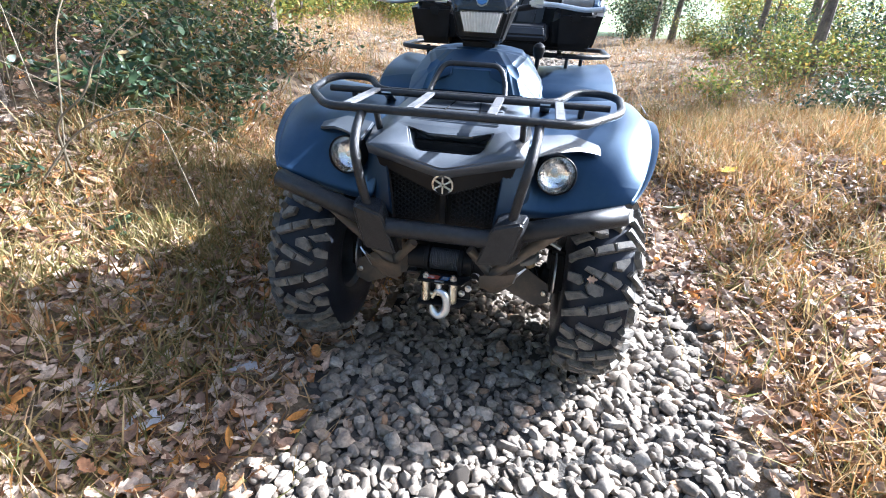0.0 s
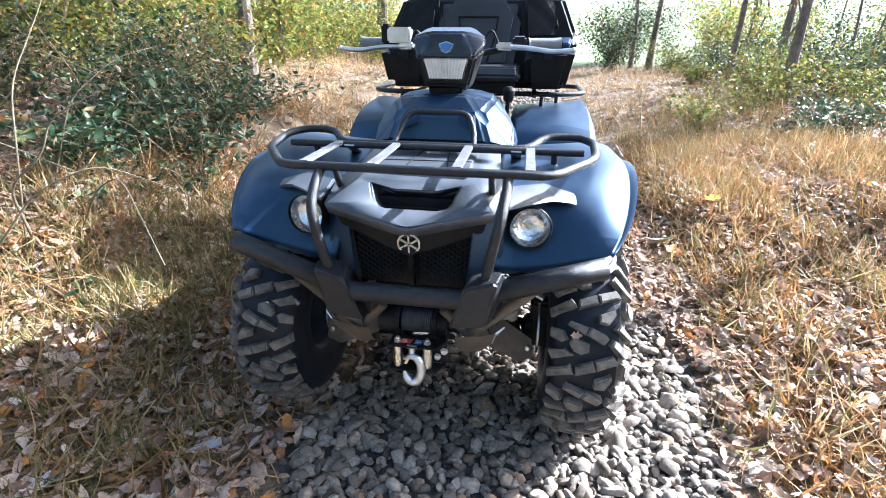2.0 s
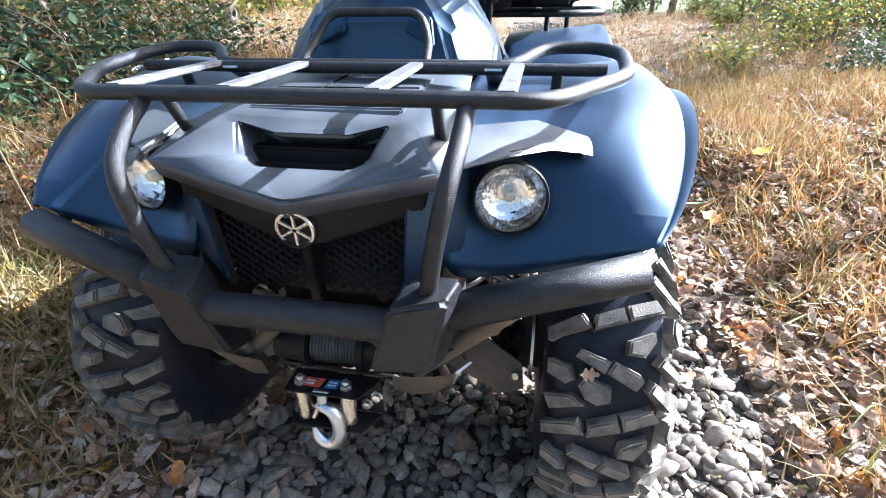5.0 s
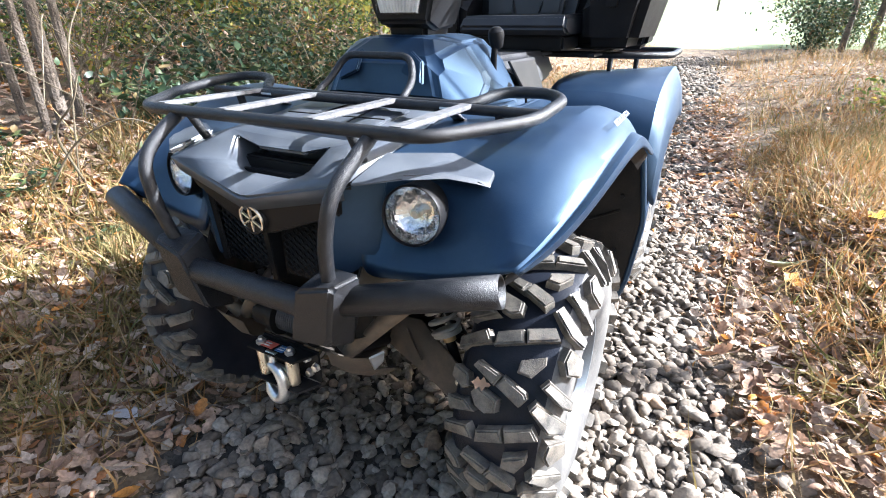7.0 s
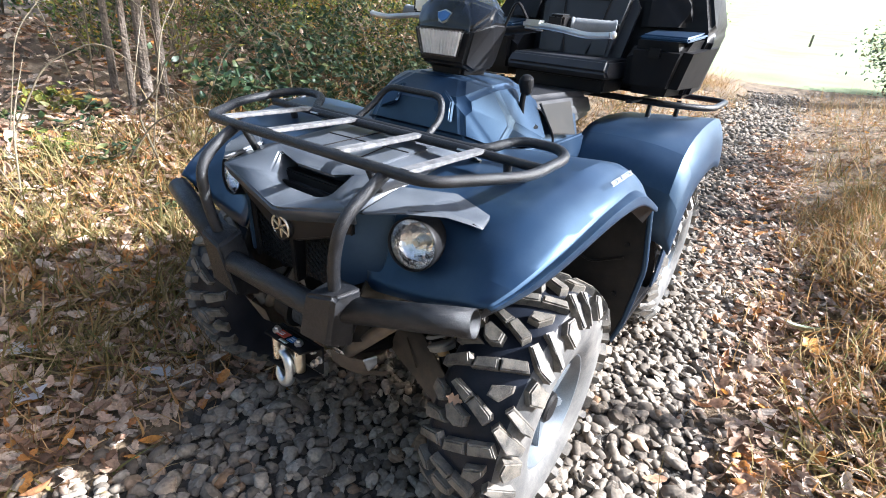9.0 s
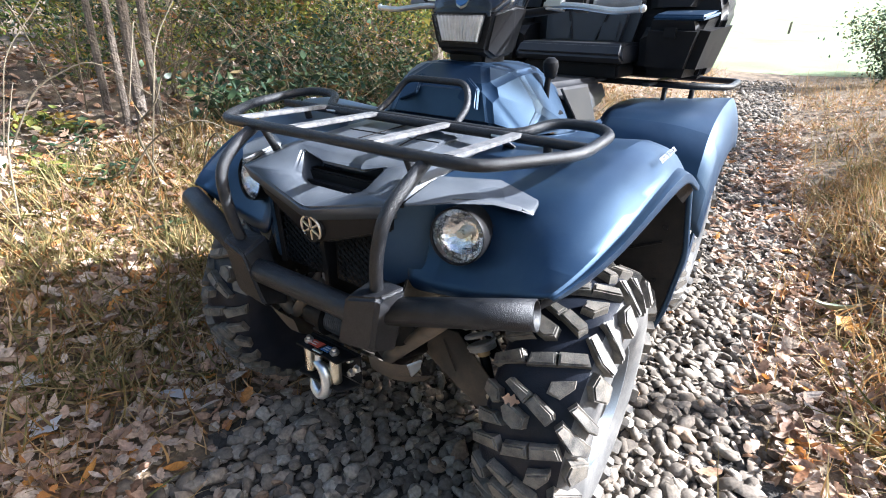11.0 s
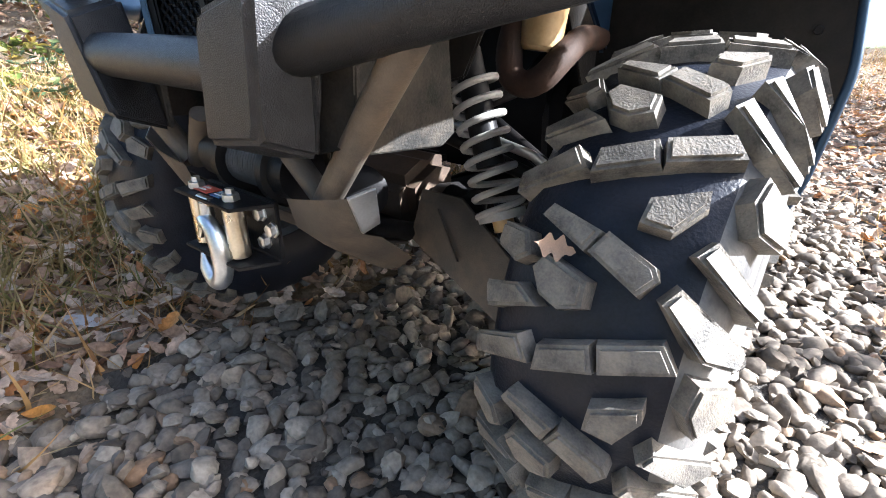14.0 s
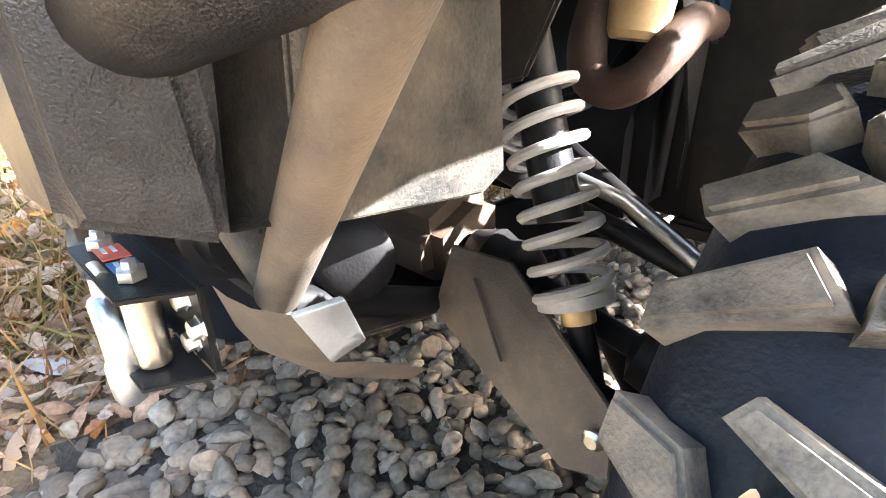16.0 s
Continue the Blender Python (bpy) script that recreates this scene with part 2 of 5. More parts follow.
def sweep(bm, points, radius, segs=12, closed=False, caps=True, radii=None):
    """A tube along a polyline."""
    pts = [Vector(p) for p in points]
    n, up, rings = len(pts), Vector((0.13, 0.21, 0.97)), []
    for i, p in enumerate(pts):
        a = pts[i - 1] if (i or closed) else p
        b = pts[(i + 1) % n] if (i < n - 1 or closed) else p
        t = (b - a).normalized()
        side = up - t * up.dot(t)
        if side.length < 1e-3:
            side = t.orthogonal()
        side.normalize()
        up = side
        other = t.cross(side)
        r = radii[i] if radii else radius
        rings.append([bm.verts.new(p + (side * math.cos(2 * math.pi * k / segs) + other * math.sin(2 * math.pi * k / segs)) * r) for k in range(segs)])
    for i in range(n if closed else n - 1):
        a, b = rings[i], rings[(i + 1) % n]
        for k in range(segs):
            bm.faces.new((a[k], a[(k + 1) % segs], b[(k + 1) % segs], b[k]))
    if caps and not closed:
        bm.faces.new(rings[0][::-1])
        bm.faces.new(rings[-1])
    return bm


def tube(points, radius, round_by=0.0, closed=False, segs=12):
    return sweep(bmesh.new(), rounded(points, round_by, closed) if round_by else points, radius, segs, closed)


def slab(bm, corners, thick):
    """A plate with the corners given in order, made thick against its normal."""
    c = [Vector(p) for p in corners]
    nrm = (c[1] - c[0]).cross(c[2] - c[1]).normalized() * thick
    top, low = [bm.verts.new(p) for p in c], [bm.verts.new(p - nrm) for p in c]
    k = len(c)
    bm.faces.new(top)
    bm.faces.new(low[::-1])
    for i in range(k):
        bm.faces.new((top[i], low[i], low[(i + 1) % k], top[(i + 1) % k]))
    return bm


def plate(corners, thick, bevel=0.0):
    bm = slab(bmesh.new(), corners, thick)
    if bevel:
        bmesh.ops.bevel(bm, geom=bm.edges[:], offset=bevel, segments=2, affect="EDGES", clamp_overlap=True)
    return bm


def block(lo, hi, bevel=0.004, segs=2, taper=(1, 1)):
    """A box between two corners with rounded edges; taper scales its top."""
    bm = bmesh.new()
    lo, hi = Vector(lo), Vector(hi)
    bmesh.ops.create_cube(bm, size=1)
    mid, size = (lo + hi) / 2, hi - lo
    for v in bm.verts:
        f = Vector((taper[0], taper[1], 1)) if v.co.z > 0 else Vector((1, 1, 1))
        v.co = Vector((v.co.x * size.x * f.x, v.co.y * size.y * f.y, v.co.z * size.z)) + mid
    if bevel:
        bmesh.ops.bevel(bm, geom=bm.edges[:], offset=bevel, segments=segs, affect="EDGES", clamp_overlap=True)
    return bm


def hull(points, bevel=0.0, segs=2):
    """The convex solid round some corner points, with rounded edges."""
    bm = bmesh.new()
    for p in points:
        bm.verts.new(p)
    bmesh.ops.convex_hull(bm, input=bm.verts[:])
    bmesh.ops.dissolve_limit(bm, angle_limit=radians(2), verts=bm.verts[:], edges=bm.edges[:])
    if bevel:
        bmesh.ops.bevel(bm, geom=bm.edges[:], offset=bevel, segments=segs, affect="EDGES", clamp_overlap=True)
    return bm


def turned(profile, axis_at, axis, segs=32):
    """A solid of revolution: profile of (along the axis, radius)."""
    bm = bmesh.new()
    at, ax = Vector(axis_at), Vector(axis).normalized()
    s = ax.orthogonal().normalized()
    o = ax.cross(s)
    rings = []
    for d, r in profile:
        c = at + ax * d
        rings.append([bm.verts.new(c + (s * math.cos(2 * math.pi * k / segs) + o * math.sin(2 * math.pi * k / segs)) * r) for k in range(segs)] if r > 1e-5 else [bm.verts.new(c)])
    for a, b in zip(rings, rings[1:]):
        for k in range(segs):
            j = (k + 1) % segs
            q = [a[k % len(a)], a[j % len(a)], b[j % len(b)], b[k % len(b)]]
            q = [v for i, v in enumerate(q) if v not in q[:i]]
            if len(q) > 2:
                bm.faces.new(q)
    return bm


def sheet(rows, thick=0.004, sub=2, flip=False):
    """A curved panel through rows of points, made thick and rounded by subdivision."""
    bm = bmesh.new()
    grid = [[bm.verts.new(p) for p in row] for row in rows]
    bm.verts.index_update()
    for a, b in zip(grid, grid[1:]):
        for i in range(len(a) - 1):
            f = (a[i], a[i + 1], b[i + 1], b[i])
            bm.faces.new(f[::-1] if flip else f)
    bmesh.ops.recalc_face_normals(bm, faces=bm.faces)
    return bm


def panel(name, rows, material, parent, label="", thick=0.004, sub=2, creases=()):
    bm = sheet(rows)
    layer = bm.edges.layers.float.new("crease_edge")
    wide = len(rows[0])
    for e in bm.edges:
        a, b = sorted(v.index for v in e.verts)
        if b - a == 1 and a // wide in dict(creases):
            e[layer] = dict(creases)[a // wide]
    ob = part(name, bm, material, parent, label, 28)
    s = ob.modifiers.new("round", "SUBSURF")
    s.levels = s.render_levels = sub
    k = ob.modifiers.new("thick", "SOLIDIFY")
    k.thickness, k.offset = thick, 0
    return ob


def mirrored(points):
    return [(-x, y, z) for x, y, z in points]


def joined(name, verts, faces, material, smooth=True):
    me = bpy.data.meshes.new(name)
    me.from_pydata(verts, [], faces)
    me.materials.append(material)
    if smooth:
        me.polygons.foreach_set("use_smooth", [True] * len(me.polygons))
    me.update()
    return me


def scattered(name, shapes, places, material, smooth=True):
    """One mesh of many copies. shapes: (verts array, faces); places: (shape, 3x3 array, offset)."""
    vs, loops, sizes, base = [], [], [], 0
    for k, (v, f) in enumerate(shapes):
        own = [(m, o) for i, m, o in places if i == k]
        if not own:
            continue
        ms, os_ = np.array([m for m, _ in own]), np.array([o for _, o in own], float)
        n = len(own)
        vs.append((np.einsum("vj,nij->nvi", v, ms) + os_[:, None]).reshape(-1, 3))
        flat, size = np.array([i for face in f for i in face]), np.array([len(face) for face in f])
        loops.append((flat[None] + (base + len(v) * np.arange(n))[:, None]).ravel())
        sizes.append(np.tile(size, n))
        base += len(v) * n
    vs, loops, sizes = np.concatenate(vs), np.concatenate(loops), np.concatenate(sizes)
    me = bpy.data.meshes.new(name)
    me.vertices.add(len(vs))
    me.vertices.foreach_set("co", vs.ravel().astype(np.float32))
    me.loops.add(len(loops))
    me.loops.foreach_set("vertex_index", loops.astype(np.int32))
    me.polygons.add(len(sizes))
    me.polygons.foreach_set("loop_start", np.concatenate(([0], np.cumsum(sizes)[:-1])).astype(np.int32))
    me.polygons.foreach_set("use_smooth", np.full(len(sizes), smooth))
    me.materials.append(material)
    me.update(calc_edges=True)
    return me


def turn(rx, ry, rz):
    """A 3x3 turn about x, then y, then z."""
    a, b, c, d, e, f = math.cos(rx), math.sin(rx), math.cos(ry), math.sin(ry), math.cos(rz), math.sin(rz)
    return np.array(((e * c, e * d * b - f * a, e * d * a + f * b), (f * c, f * d * b + e * a, f * d * a - e * b), (-d, c * b, c * a)))


# ---- ground ----
def soft(a, b, x):
    t = min(1.0, max(0.0, (x - a) / (b - a)))
    return t * t * (3 - 2 * t)


def gravel_edges(y):
    """The left and right edge of the gravel at y."""
    w = 0.06 * math.sin(3.1 * y + 0.7) + 0.035 * math.sin(7.3 * y)
    left = -0.40 + w if y < 1.5 else -0.40 + w - 0.1 * soft(1.5, 5, y)
    return left, 0.97 + 0.06 * math.sin(2.3 * y + 2) + 0.03 * math.sin(6.1 * y) - 0.15 * soft(3, 8, y)


def height(x, y):
    """The ground's height: a flat track between a bank and a verge, and an open field far behind."""
    open_field = soft(14, 22, y) * soft(-7, -1, x)
    z = 0.20 * soft(-0.65, -1.35, x) + 0.25 * soft(-1.5, -2.3, x) + 0.28 * soft(-2.2, -5, x)
    z *= 0.75 + 0.25 * soft(-0.6, 0.8, y)
    z += 0.13 * soft(1.08, 1.5, x) * soft(1.1, 2.0, y) * (1 - soft(3.0, 5.0, y))
    z += 0.07 * soft(1.1, 1.6, x) + 0.16 * soft(1.5, 3.0, x) + 0.15 * soft(3, 7, x)
    rough = soft(0.05, 0.5, max(-0.45 - x, x - 1.0))
    z += rough * (0.035 * noise.noise((x * 1.7, y * 1.7, 3)) + 0.02 * noise.noise((x * 5, y * 5, 9)))
    l, r = gravel_edges(y)
    if l < x < r:
        z += 0.012 * noise.noise((x * 2.6, y * 2.6, 1)) - 0.018
    return z * (1 - open_field) + 0.062 * max(0.0, y - 16) + 0.02 * max(0.0, y - 45)


def lines(edges):
    out = []
    for a, b, n in edges:
        out += [a + (b - a) * i / n for i in range(n)]
    return out + [edges[-1][1]]


def build_ground():
    xs = lines([(-400, -60, 6), (-60, -12, 12), (-12, -4, 20), (-4, 4, 110), (4, 12, 20), (12, 60, 12), (60, 400, 6)])
    ys = lines([(-60, -8, 10), (-8, -3, 12), (-3, 6, 120), (6, 24, 45), (24, 80, 16), (80, 700, 8)])
    vs = [(x, y, height(x, y)) for y in ys for x in xs]
    w = len(xs)
    fs = [(j * w + i, j * w + i + 1, (j + 1) * w + i + 1, (j + 1) * w + i) for j in range(len(ys) - 1) for i in range(w - 1)]
    ob = new("ground", joined("ground", vs, fs, SOIL))
    ob.data.materials.append(BED)
    ob.data.materials.append(FIELD)
    for p in ob.data.polygons:
        c = p.center
        l, r = gravel_edges(c.y)
        if l + 0.03 < c.x < r - 0.03 and c.y < 17:
            p.material_index = 1
        elif c.y > 19 and c.x > -8 - 0.15 * c.y:
            p.material_index = 2
    return tagged(ob, "leaf-strewn woodland soil beside a gravel track", "ground", kind="structure")


ground = build_ground()
track = thing("gravel_track", "track of loose grey rounded gravel stones", "gravel", kind="structure")


# ---- the quad bike ----
atv = thing("quad_bike", "dark matte blue-grey quad bike with knobbly tyres, racks and winch", "quad bike")

# tyres and wheels
TYRE_PROFILE = [(-0.088, 0.150), (-0.100, 0.165), (-0.108, 0.205), (-0.106, 0.250), (-0.098, 0.285), (-0.080, 0.303), (-0.045, 0.311), (0.0, 0.314)]
TYRE_PROFILE += [(-x, r) for x, r in TYRE_PROFILE[-2::-1]]


def on_profile(v, wide):
    """The place across the tyre and the radius, v metres from the middle along its skin, with the outward way."""
    pts = [(x * wide, r) for x, r in TYRE_PROFILE]
    mid = len(pts) // 2
    side, left = (1, v) if v >= 0 else (-1, -v)
    i = mid
    while True:
        (x0, r0), (x1, r1) = pts[i], pts[i + side]
        d = math.hypot(x1 - x0, r1 - r0)
        if left <= d or i + side in (0, len(pts) - 1):
            f = left / d
            nx, nr = (r0 - r1) * side, (x1 - x0) * side
            k = math.hypot(nx, nr)
            return x0 + (x1 - x0) * f, r0 + (r1 - r0) * f, nx * side * side / k, nr / k
        left -= d
        i += side


# each lug as corners (across the skin, round the tyre) within one repeat of the pattern
LUGS = [[(-0.031, 0.048), (-0.030, 0.075), (0.012, 0.093), (0.020, 0.068)], [(0.025, 0.070), (0.019, 0.096), (0.064, 0.114), (0.079, 0.092)],
        [(0.022, 0.010), (0.024, 0.034), (0.062, 0.053), (0.064, 0.038), (0.046, 0.008)],
        [(-0.057, 0.198), (-0.049, 0.211), (-0.002, 0.195), (-0.012, 0.173)], [(-0.008, 0.174), (0.002, 0.196), (0.044, 0.176), (0.047, 0.166), (0.037, 0.148)],
        [(-0.050, 0.146), (-0.043, 0.162), (-0.001, 0.147), (0.000, 0.123), (-0.020, 0.115), (-0.040, 0.123)],
        [(-0.098, 0.186), (-0.066, 0.179), (-0.056, 0.157), (-0.071, 0.146), (-0.098, 0.158)],
        [(-0.104, 0.114), (-0.062, 0.126), (-0.040, 0.110), (-0.088, 0.088)], [(-0.100, 0.022), (-0.104, 0.048), (-0.050, 0.076), (-0.036, 0.052)],
        [(0.068, 0.194), (0.079, 0.211), (0.132, 0.176), (0.136, 0.150), (0.104, 0.166)], [(0.055, 0.147), (0.065, 0.164), (0.124, 0.124), (0.118, 0.100), (0.086, 0.108)],
        [(0.084, 0.056), (0.090, 0.086), (0.130, 0.080), (0.136, 0.036), (0.098, 0.030)]]
LUGS = [[(v, 0.15 + (u - 0.15) * 0.955) for v, u in lug] for lug in LUGS]
PERIODS = 11


def lug_mesh(poly, wide, tall=0.021):
    bm = bmesh.new()
    low, top = [], []
    cv, cu = sum(p[0] for p in poly) / len(poly), sum(p[1] for p in poly) / len(poly)
    for v, u in poly:
        for ring, out, shrink in ((low, -0.004, 1.16), (top, tall, 0.99)):
            x, r, nx, nr = on_profile((cv + (v - cv) * shrink) * wide, wide)
            a = -(cu + (u - cu) * shrink) / 0.335
            rr = r + nr * out
            ring.append(bm.verts.new((x + nx * out, rr * math.cos(a), rr * math.sin(a))))
    k = len(poly)
    bm.faces.new(top)
    for i in range(k):
        bm.faces.new((low[i], low[(i + 1) % k], top[(i + 1) % k], top[i]))
    bmesh.ops.bevel(bm, geom=[e for e in bm.edges if all(v in top for v in e.verts)], offset=0.0035, segments=2, affect="EDGES", clamp_overlap=True)
    return mesh_of("tread_block", bm, BLOCK, 40)


def wheel(at, wide, steer, outer, split, spin):
    """A tyre with its blocks, and its rim. outer: +1 or -1, the side the rim's face shows."""
    m = pose(*at, 0, 0, steer) @ (pose(0, 0, 0) if outer > 0 else pose(0, 0, 0, 0, 0, 180))
    tyre = part("tyre", turned([(x * wide, r) for x, r in TYRE_PROFILE], (0, 0, 0), (1, 0, 0), 64), RUBBER, atv, "knobbly dusty black tyre")
    tyre.matrix_local = m
    tyre.data.materials.append(SIDEWALL)
    # only the outer sidewall is pale: dust plus sunlit brightness put into its colour
    for p in tyre.data.polygons:
        p.material_index = int(p.center.x > 0.084 * wide)
    meshes = [lug_mesh(p, wide) for p in LUGS]
    step = 2 * math.pi / PERIODS
    if split:
        for k in range(PERIODS):
            for me in meshes:
                b = part("tread_block", me, BLOCK, tyre)
                b.matrix_local = Matrix.Rotation(k * step + spin, 4, "X")
    else:
        bm = bmesh.new()
        for k in range(PERIODS):
            for me in meshes:
                n = len(bm.verts)
                bm.from_mesh(me)
                bm.verts.ensure_lookup_table()
                bmesh.ops.rotate(bm, verts=bm.verts[n:], cent=(0, 0, 0), matrix=Matrix.Rotation(k * step + spin, 3, "X"))
        tagged(part("tread", bm, BLOCK, tyre), kind="stuff")
    h = 0.088 * wide
    rim = part("rim", turned([(-h, 0.158), (-h + 0.008, 0.150), (-h + 0.02, 0.140), (h - 0.02, 0.140), (h - 0.006, 0.150), (h + 0.004, 0.160), (h + 0.002, 0.150), (h - 0.018, 0.134), (h - 0.05, 0.125), (h - 0.05, 0.0)], (0, 0, 0), (1, 0, 0), 48), RIM, atv, "grey painted wheel rim")
    rim.matrix_local = m
    for k in range(6):
        bm = hull([(h - 0.050, s * 0.024, 0.03) for s in (-1, 1)] + [(h - 0.025, s * 0.018, 0.03) for s in (-1, 1)] + [(h - 0.050, s * 0.014, 0.138) for s in (-1, 1)] + [(h - 0.018, s * 0.010, 0.138) for s in (-1, 1)], 0.003)
        part("spoke", bm, RIM, rim).matrix_local = Matrix.Rotation(k * math.pi / 3, 4, "X")
    part("hub_cap", turned([(h - 0.06, 0.045), (h - 0.012, 0.04), (h - 0.006, 0.032), (h - 0.006, 0)], (0, 0, 0), (1, 0, 0), 24), TRIM, rim)
    return tyre


AX = 0.485
wheel((AX, 0.0, 0.325), 1.0, 0, 1, True, math.pi)
wheel((-AX, 0.0, 0.325), 1.0, 0, -1, True, 0.32)
wheel((0.455, 1.25, 0.325), 1.2, 0, 1, False, 0.2)
wheel((-0.455, 1.25, 0.325), 1.2, 0, -1, False, 0.5)

# front bodywork


def build_hood():
    bm = bmesh.new()
    V = {}
    pts = {"lipl": (-0.21, -0.352, 0.844), "lipc": (0, -0.378, 0.798), "lipr": (0.21, -0.352, 0.844),
           "sl": (-0.225, -0.24, 0.866), "sr": (0.225, -0.24, 0.866), "bl": (-0.20, 0.06, 0.900), "br": (0.20, 0.06, 0.900),
           "a": (-0.120, -0.262, 0.880), "b": (-0.060, -0.262, 0.858), "c": (0.060, -0.262, 0.858), "d": (0.120, -0.262, 0.880),
           "e": (0.100, -0.308, 0.838), "f": (0.075, -0.322, 0.829), "g": (-0.075, -0.322, 0.829), "h": (-0.100, -0.308, 0.838),
           "ml": (-0.155, -0.245, 0.884), "mr": (0.155, -0.245, 0.884), "mbl": (-0.11, 0.06, 0.905), "mbr": (0.11, 0.06, 0.905)}
    for k, p in pts.items():
        V[k] = bm.verts.new(p)
    for f in ("lipl lipc g h", "lipc f g", "lipc lipr e f", "lipl h a ml", "lipr mr d e", "lipl ml sl", "lipr sr mr",
              "ml mbl bl sl", "mr sr br mbr", "a b c d mr mbr mbl ml"):
        bm.faces.new([V[k] for k in f.split()])
    # the scoop's pocket
    rim = [V[k] for k in "abcdefgh"]
    deep = [bm.verts.new((v.co.x * 0.9, v.co.y + 0.055, v.co.z - 0.030)) for v in rim]
    for i in range(8):
        bm.faces.new((rim[i], rim[(i + 1) % 8], deep[(i + 1) % 8], deep[i]))
    bm.faces.new(deep)
    # the lip's front edge turns down
    low = [bm.verts.new(V[k].co + Vector((0, 0.012, -0.030))) for k in ("lipl", "lipc", "lipr")]
    for i, (p, q) in enumerate((("lipl", "lipc"), ("lipc", "lipr"))):
        bm.faces.new((V[p], low[i], low[i + 1], V[q]))
    bmesh.ops.recalc_face_normals(bm, faces=bm.faces)
    bmesh.ops.bevel(bm, geom=bm.edges[:], offset=0.005, segments=2, affect="EDGES", clamp_overlap=True)
    ob = part("hood", bm, HOOD, atv, "matte dark hood with an angular scoop", 50)
    s = ob.modifiers.new("thick", "SOLIDIFY")
    s.thickness, s.offset = 0.003, -1
    part("scoop_floor", plate([(-0.1, -0.25, 0.826), (-0.08, -0.285, 0.802), (0.08, -0.285, 0.802), (0.1, -0.25, 0.826)], 0.004), TRIM, ob)


build_hood()
# storage lid under the rack
part("rack_lid", hull([(x * s, y, z) for s in (-1, 1) for x, y, z in ((0.125, -0.215, 0.878), (0.14, 0.0, 0.902), (0.13, -0.205, 0.890), (0.13, 0.0, 0.909))], 0.006), HOOD, atv, "flat dusty plastic lid under the rack")
for a, b in (((-0.06, -0.20, 0.8905), (-0.03, 0.0, 0.9095)), ((0.07, -0.20, 0.8905), (0.05, 0.0, 0.9095)), ((-0.128, -0.10, 0.8998), (0.128, -0.09, 0.9005))):
    part("lid_groove", tube([a, b], 0.0022, segs=6), TRIM, atv)
# chin under the lip, which holds the emblem
for s in (-1, 1):
    part("chin", plate([(0, -0.362, 0.772), (s * 0.195, -0.336, 0.815), (s * 0.185, -0.325, 0.778), (s * 0.035, -0.350, 0.725), (0, -0.352, 0.722)][::-s], 0.012, 0.003), TRIM, atv)
emblem = part("emblem", turned([(0, 0.031), (0.006, 0.031), (0.009, 0.029), (0.009, 0.026), (0.007, 0.025), (0.007, 0)], (0.004, -0.352, 0.750), (0, -1, 0.12), 36), TRIM, atv, "round silver emblem")
part("ring", sweep(bmesh.new(), [(0.004 + 0.0275 * math.cos(a * math.pi / 16), -0.3625 - 0.003 * math.sin(a * math.pi / 16), 0.751 + 0.0275 * math.sin(a * math.pi / 16)) for a in range(32)], 0.0028, 6, True), SILVER, emblem)
for k in range(6):
    a = k * math.pi / 3 + math.pi / 6
    part("ray", tube([(0.004 + r * math.cos(a), -0.3625 - 0.1 * r * math.sin(a), 0.751 + r * math.sin(a)) for r in (0.003, 0.025)], 0.0030, segs=6), SILVER, emblem)
# grille: back panel, honeycomb and centre post
part("grille_back", plate([(-0.185, -0.285, 0.82), (-0.16, -0.285, 0.60), (0.16, -0.285, 0.60), (0.185, -0.285, 0.82)], 0.01), TRIM, atv)


def honeycomb(x0, x1, z0, z1, y, cell=0.0105):
    bm = bmesh.new()
    j, z = 0, z0
    while z < z1:
        x = x0 + (cell if j % 2 else 0)
        while x < x1:
            ring = [(x + 0.0125 * math.cos(math.radians(60 * k)) * 0.82, y, z + 0.0075 * math.sin(math.radians(60 * k))) for k in range(6)]
            sweep(bm, ring, 0.0016, 4, True)
            x += 2 * cell
        z += 0.0075
        j += 1
    return bm


for s in (-1, 1):
    tagged(part("grille_mesh", honeycomb(min(s * 0.03, s * 0.15), max(s * 0.03, s * 0.15), 0.625, 0.775, -0.308), TRIM, atv, "black honeycomb grille"), kind="stuff")
    part("cheek", plate([(s * 0.165, -0.334, 0.822), (s * 0.148, -0.334, 0.635), (s * 0.238, -0.288, 0.690), (s * 0.240, -0.255, 0.838)][::s], 0.008, 0.002), PLASTIC, atv)
    part("grille_frame", plate([(s * 0.172, -0.325, 0.82), (s * 0.150, -0.325, 0.615), (s * 0.172, -0.300, 0.615), (s * 0.200, -0.300, 0.83)][::s], 0.014, 0.003), TRIM, atv)
part("grille_post", hull([(x, y, z) for x in (-0.008, 0.008) for y, z in ((-0.335, 0.73), (-0.30, 0.73), (-0.325, 0.60), (-0.30, 0.60))], 0.002), TRIM, atv)

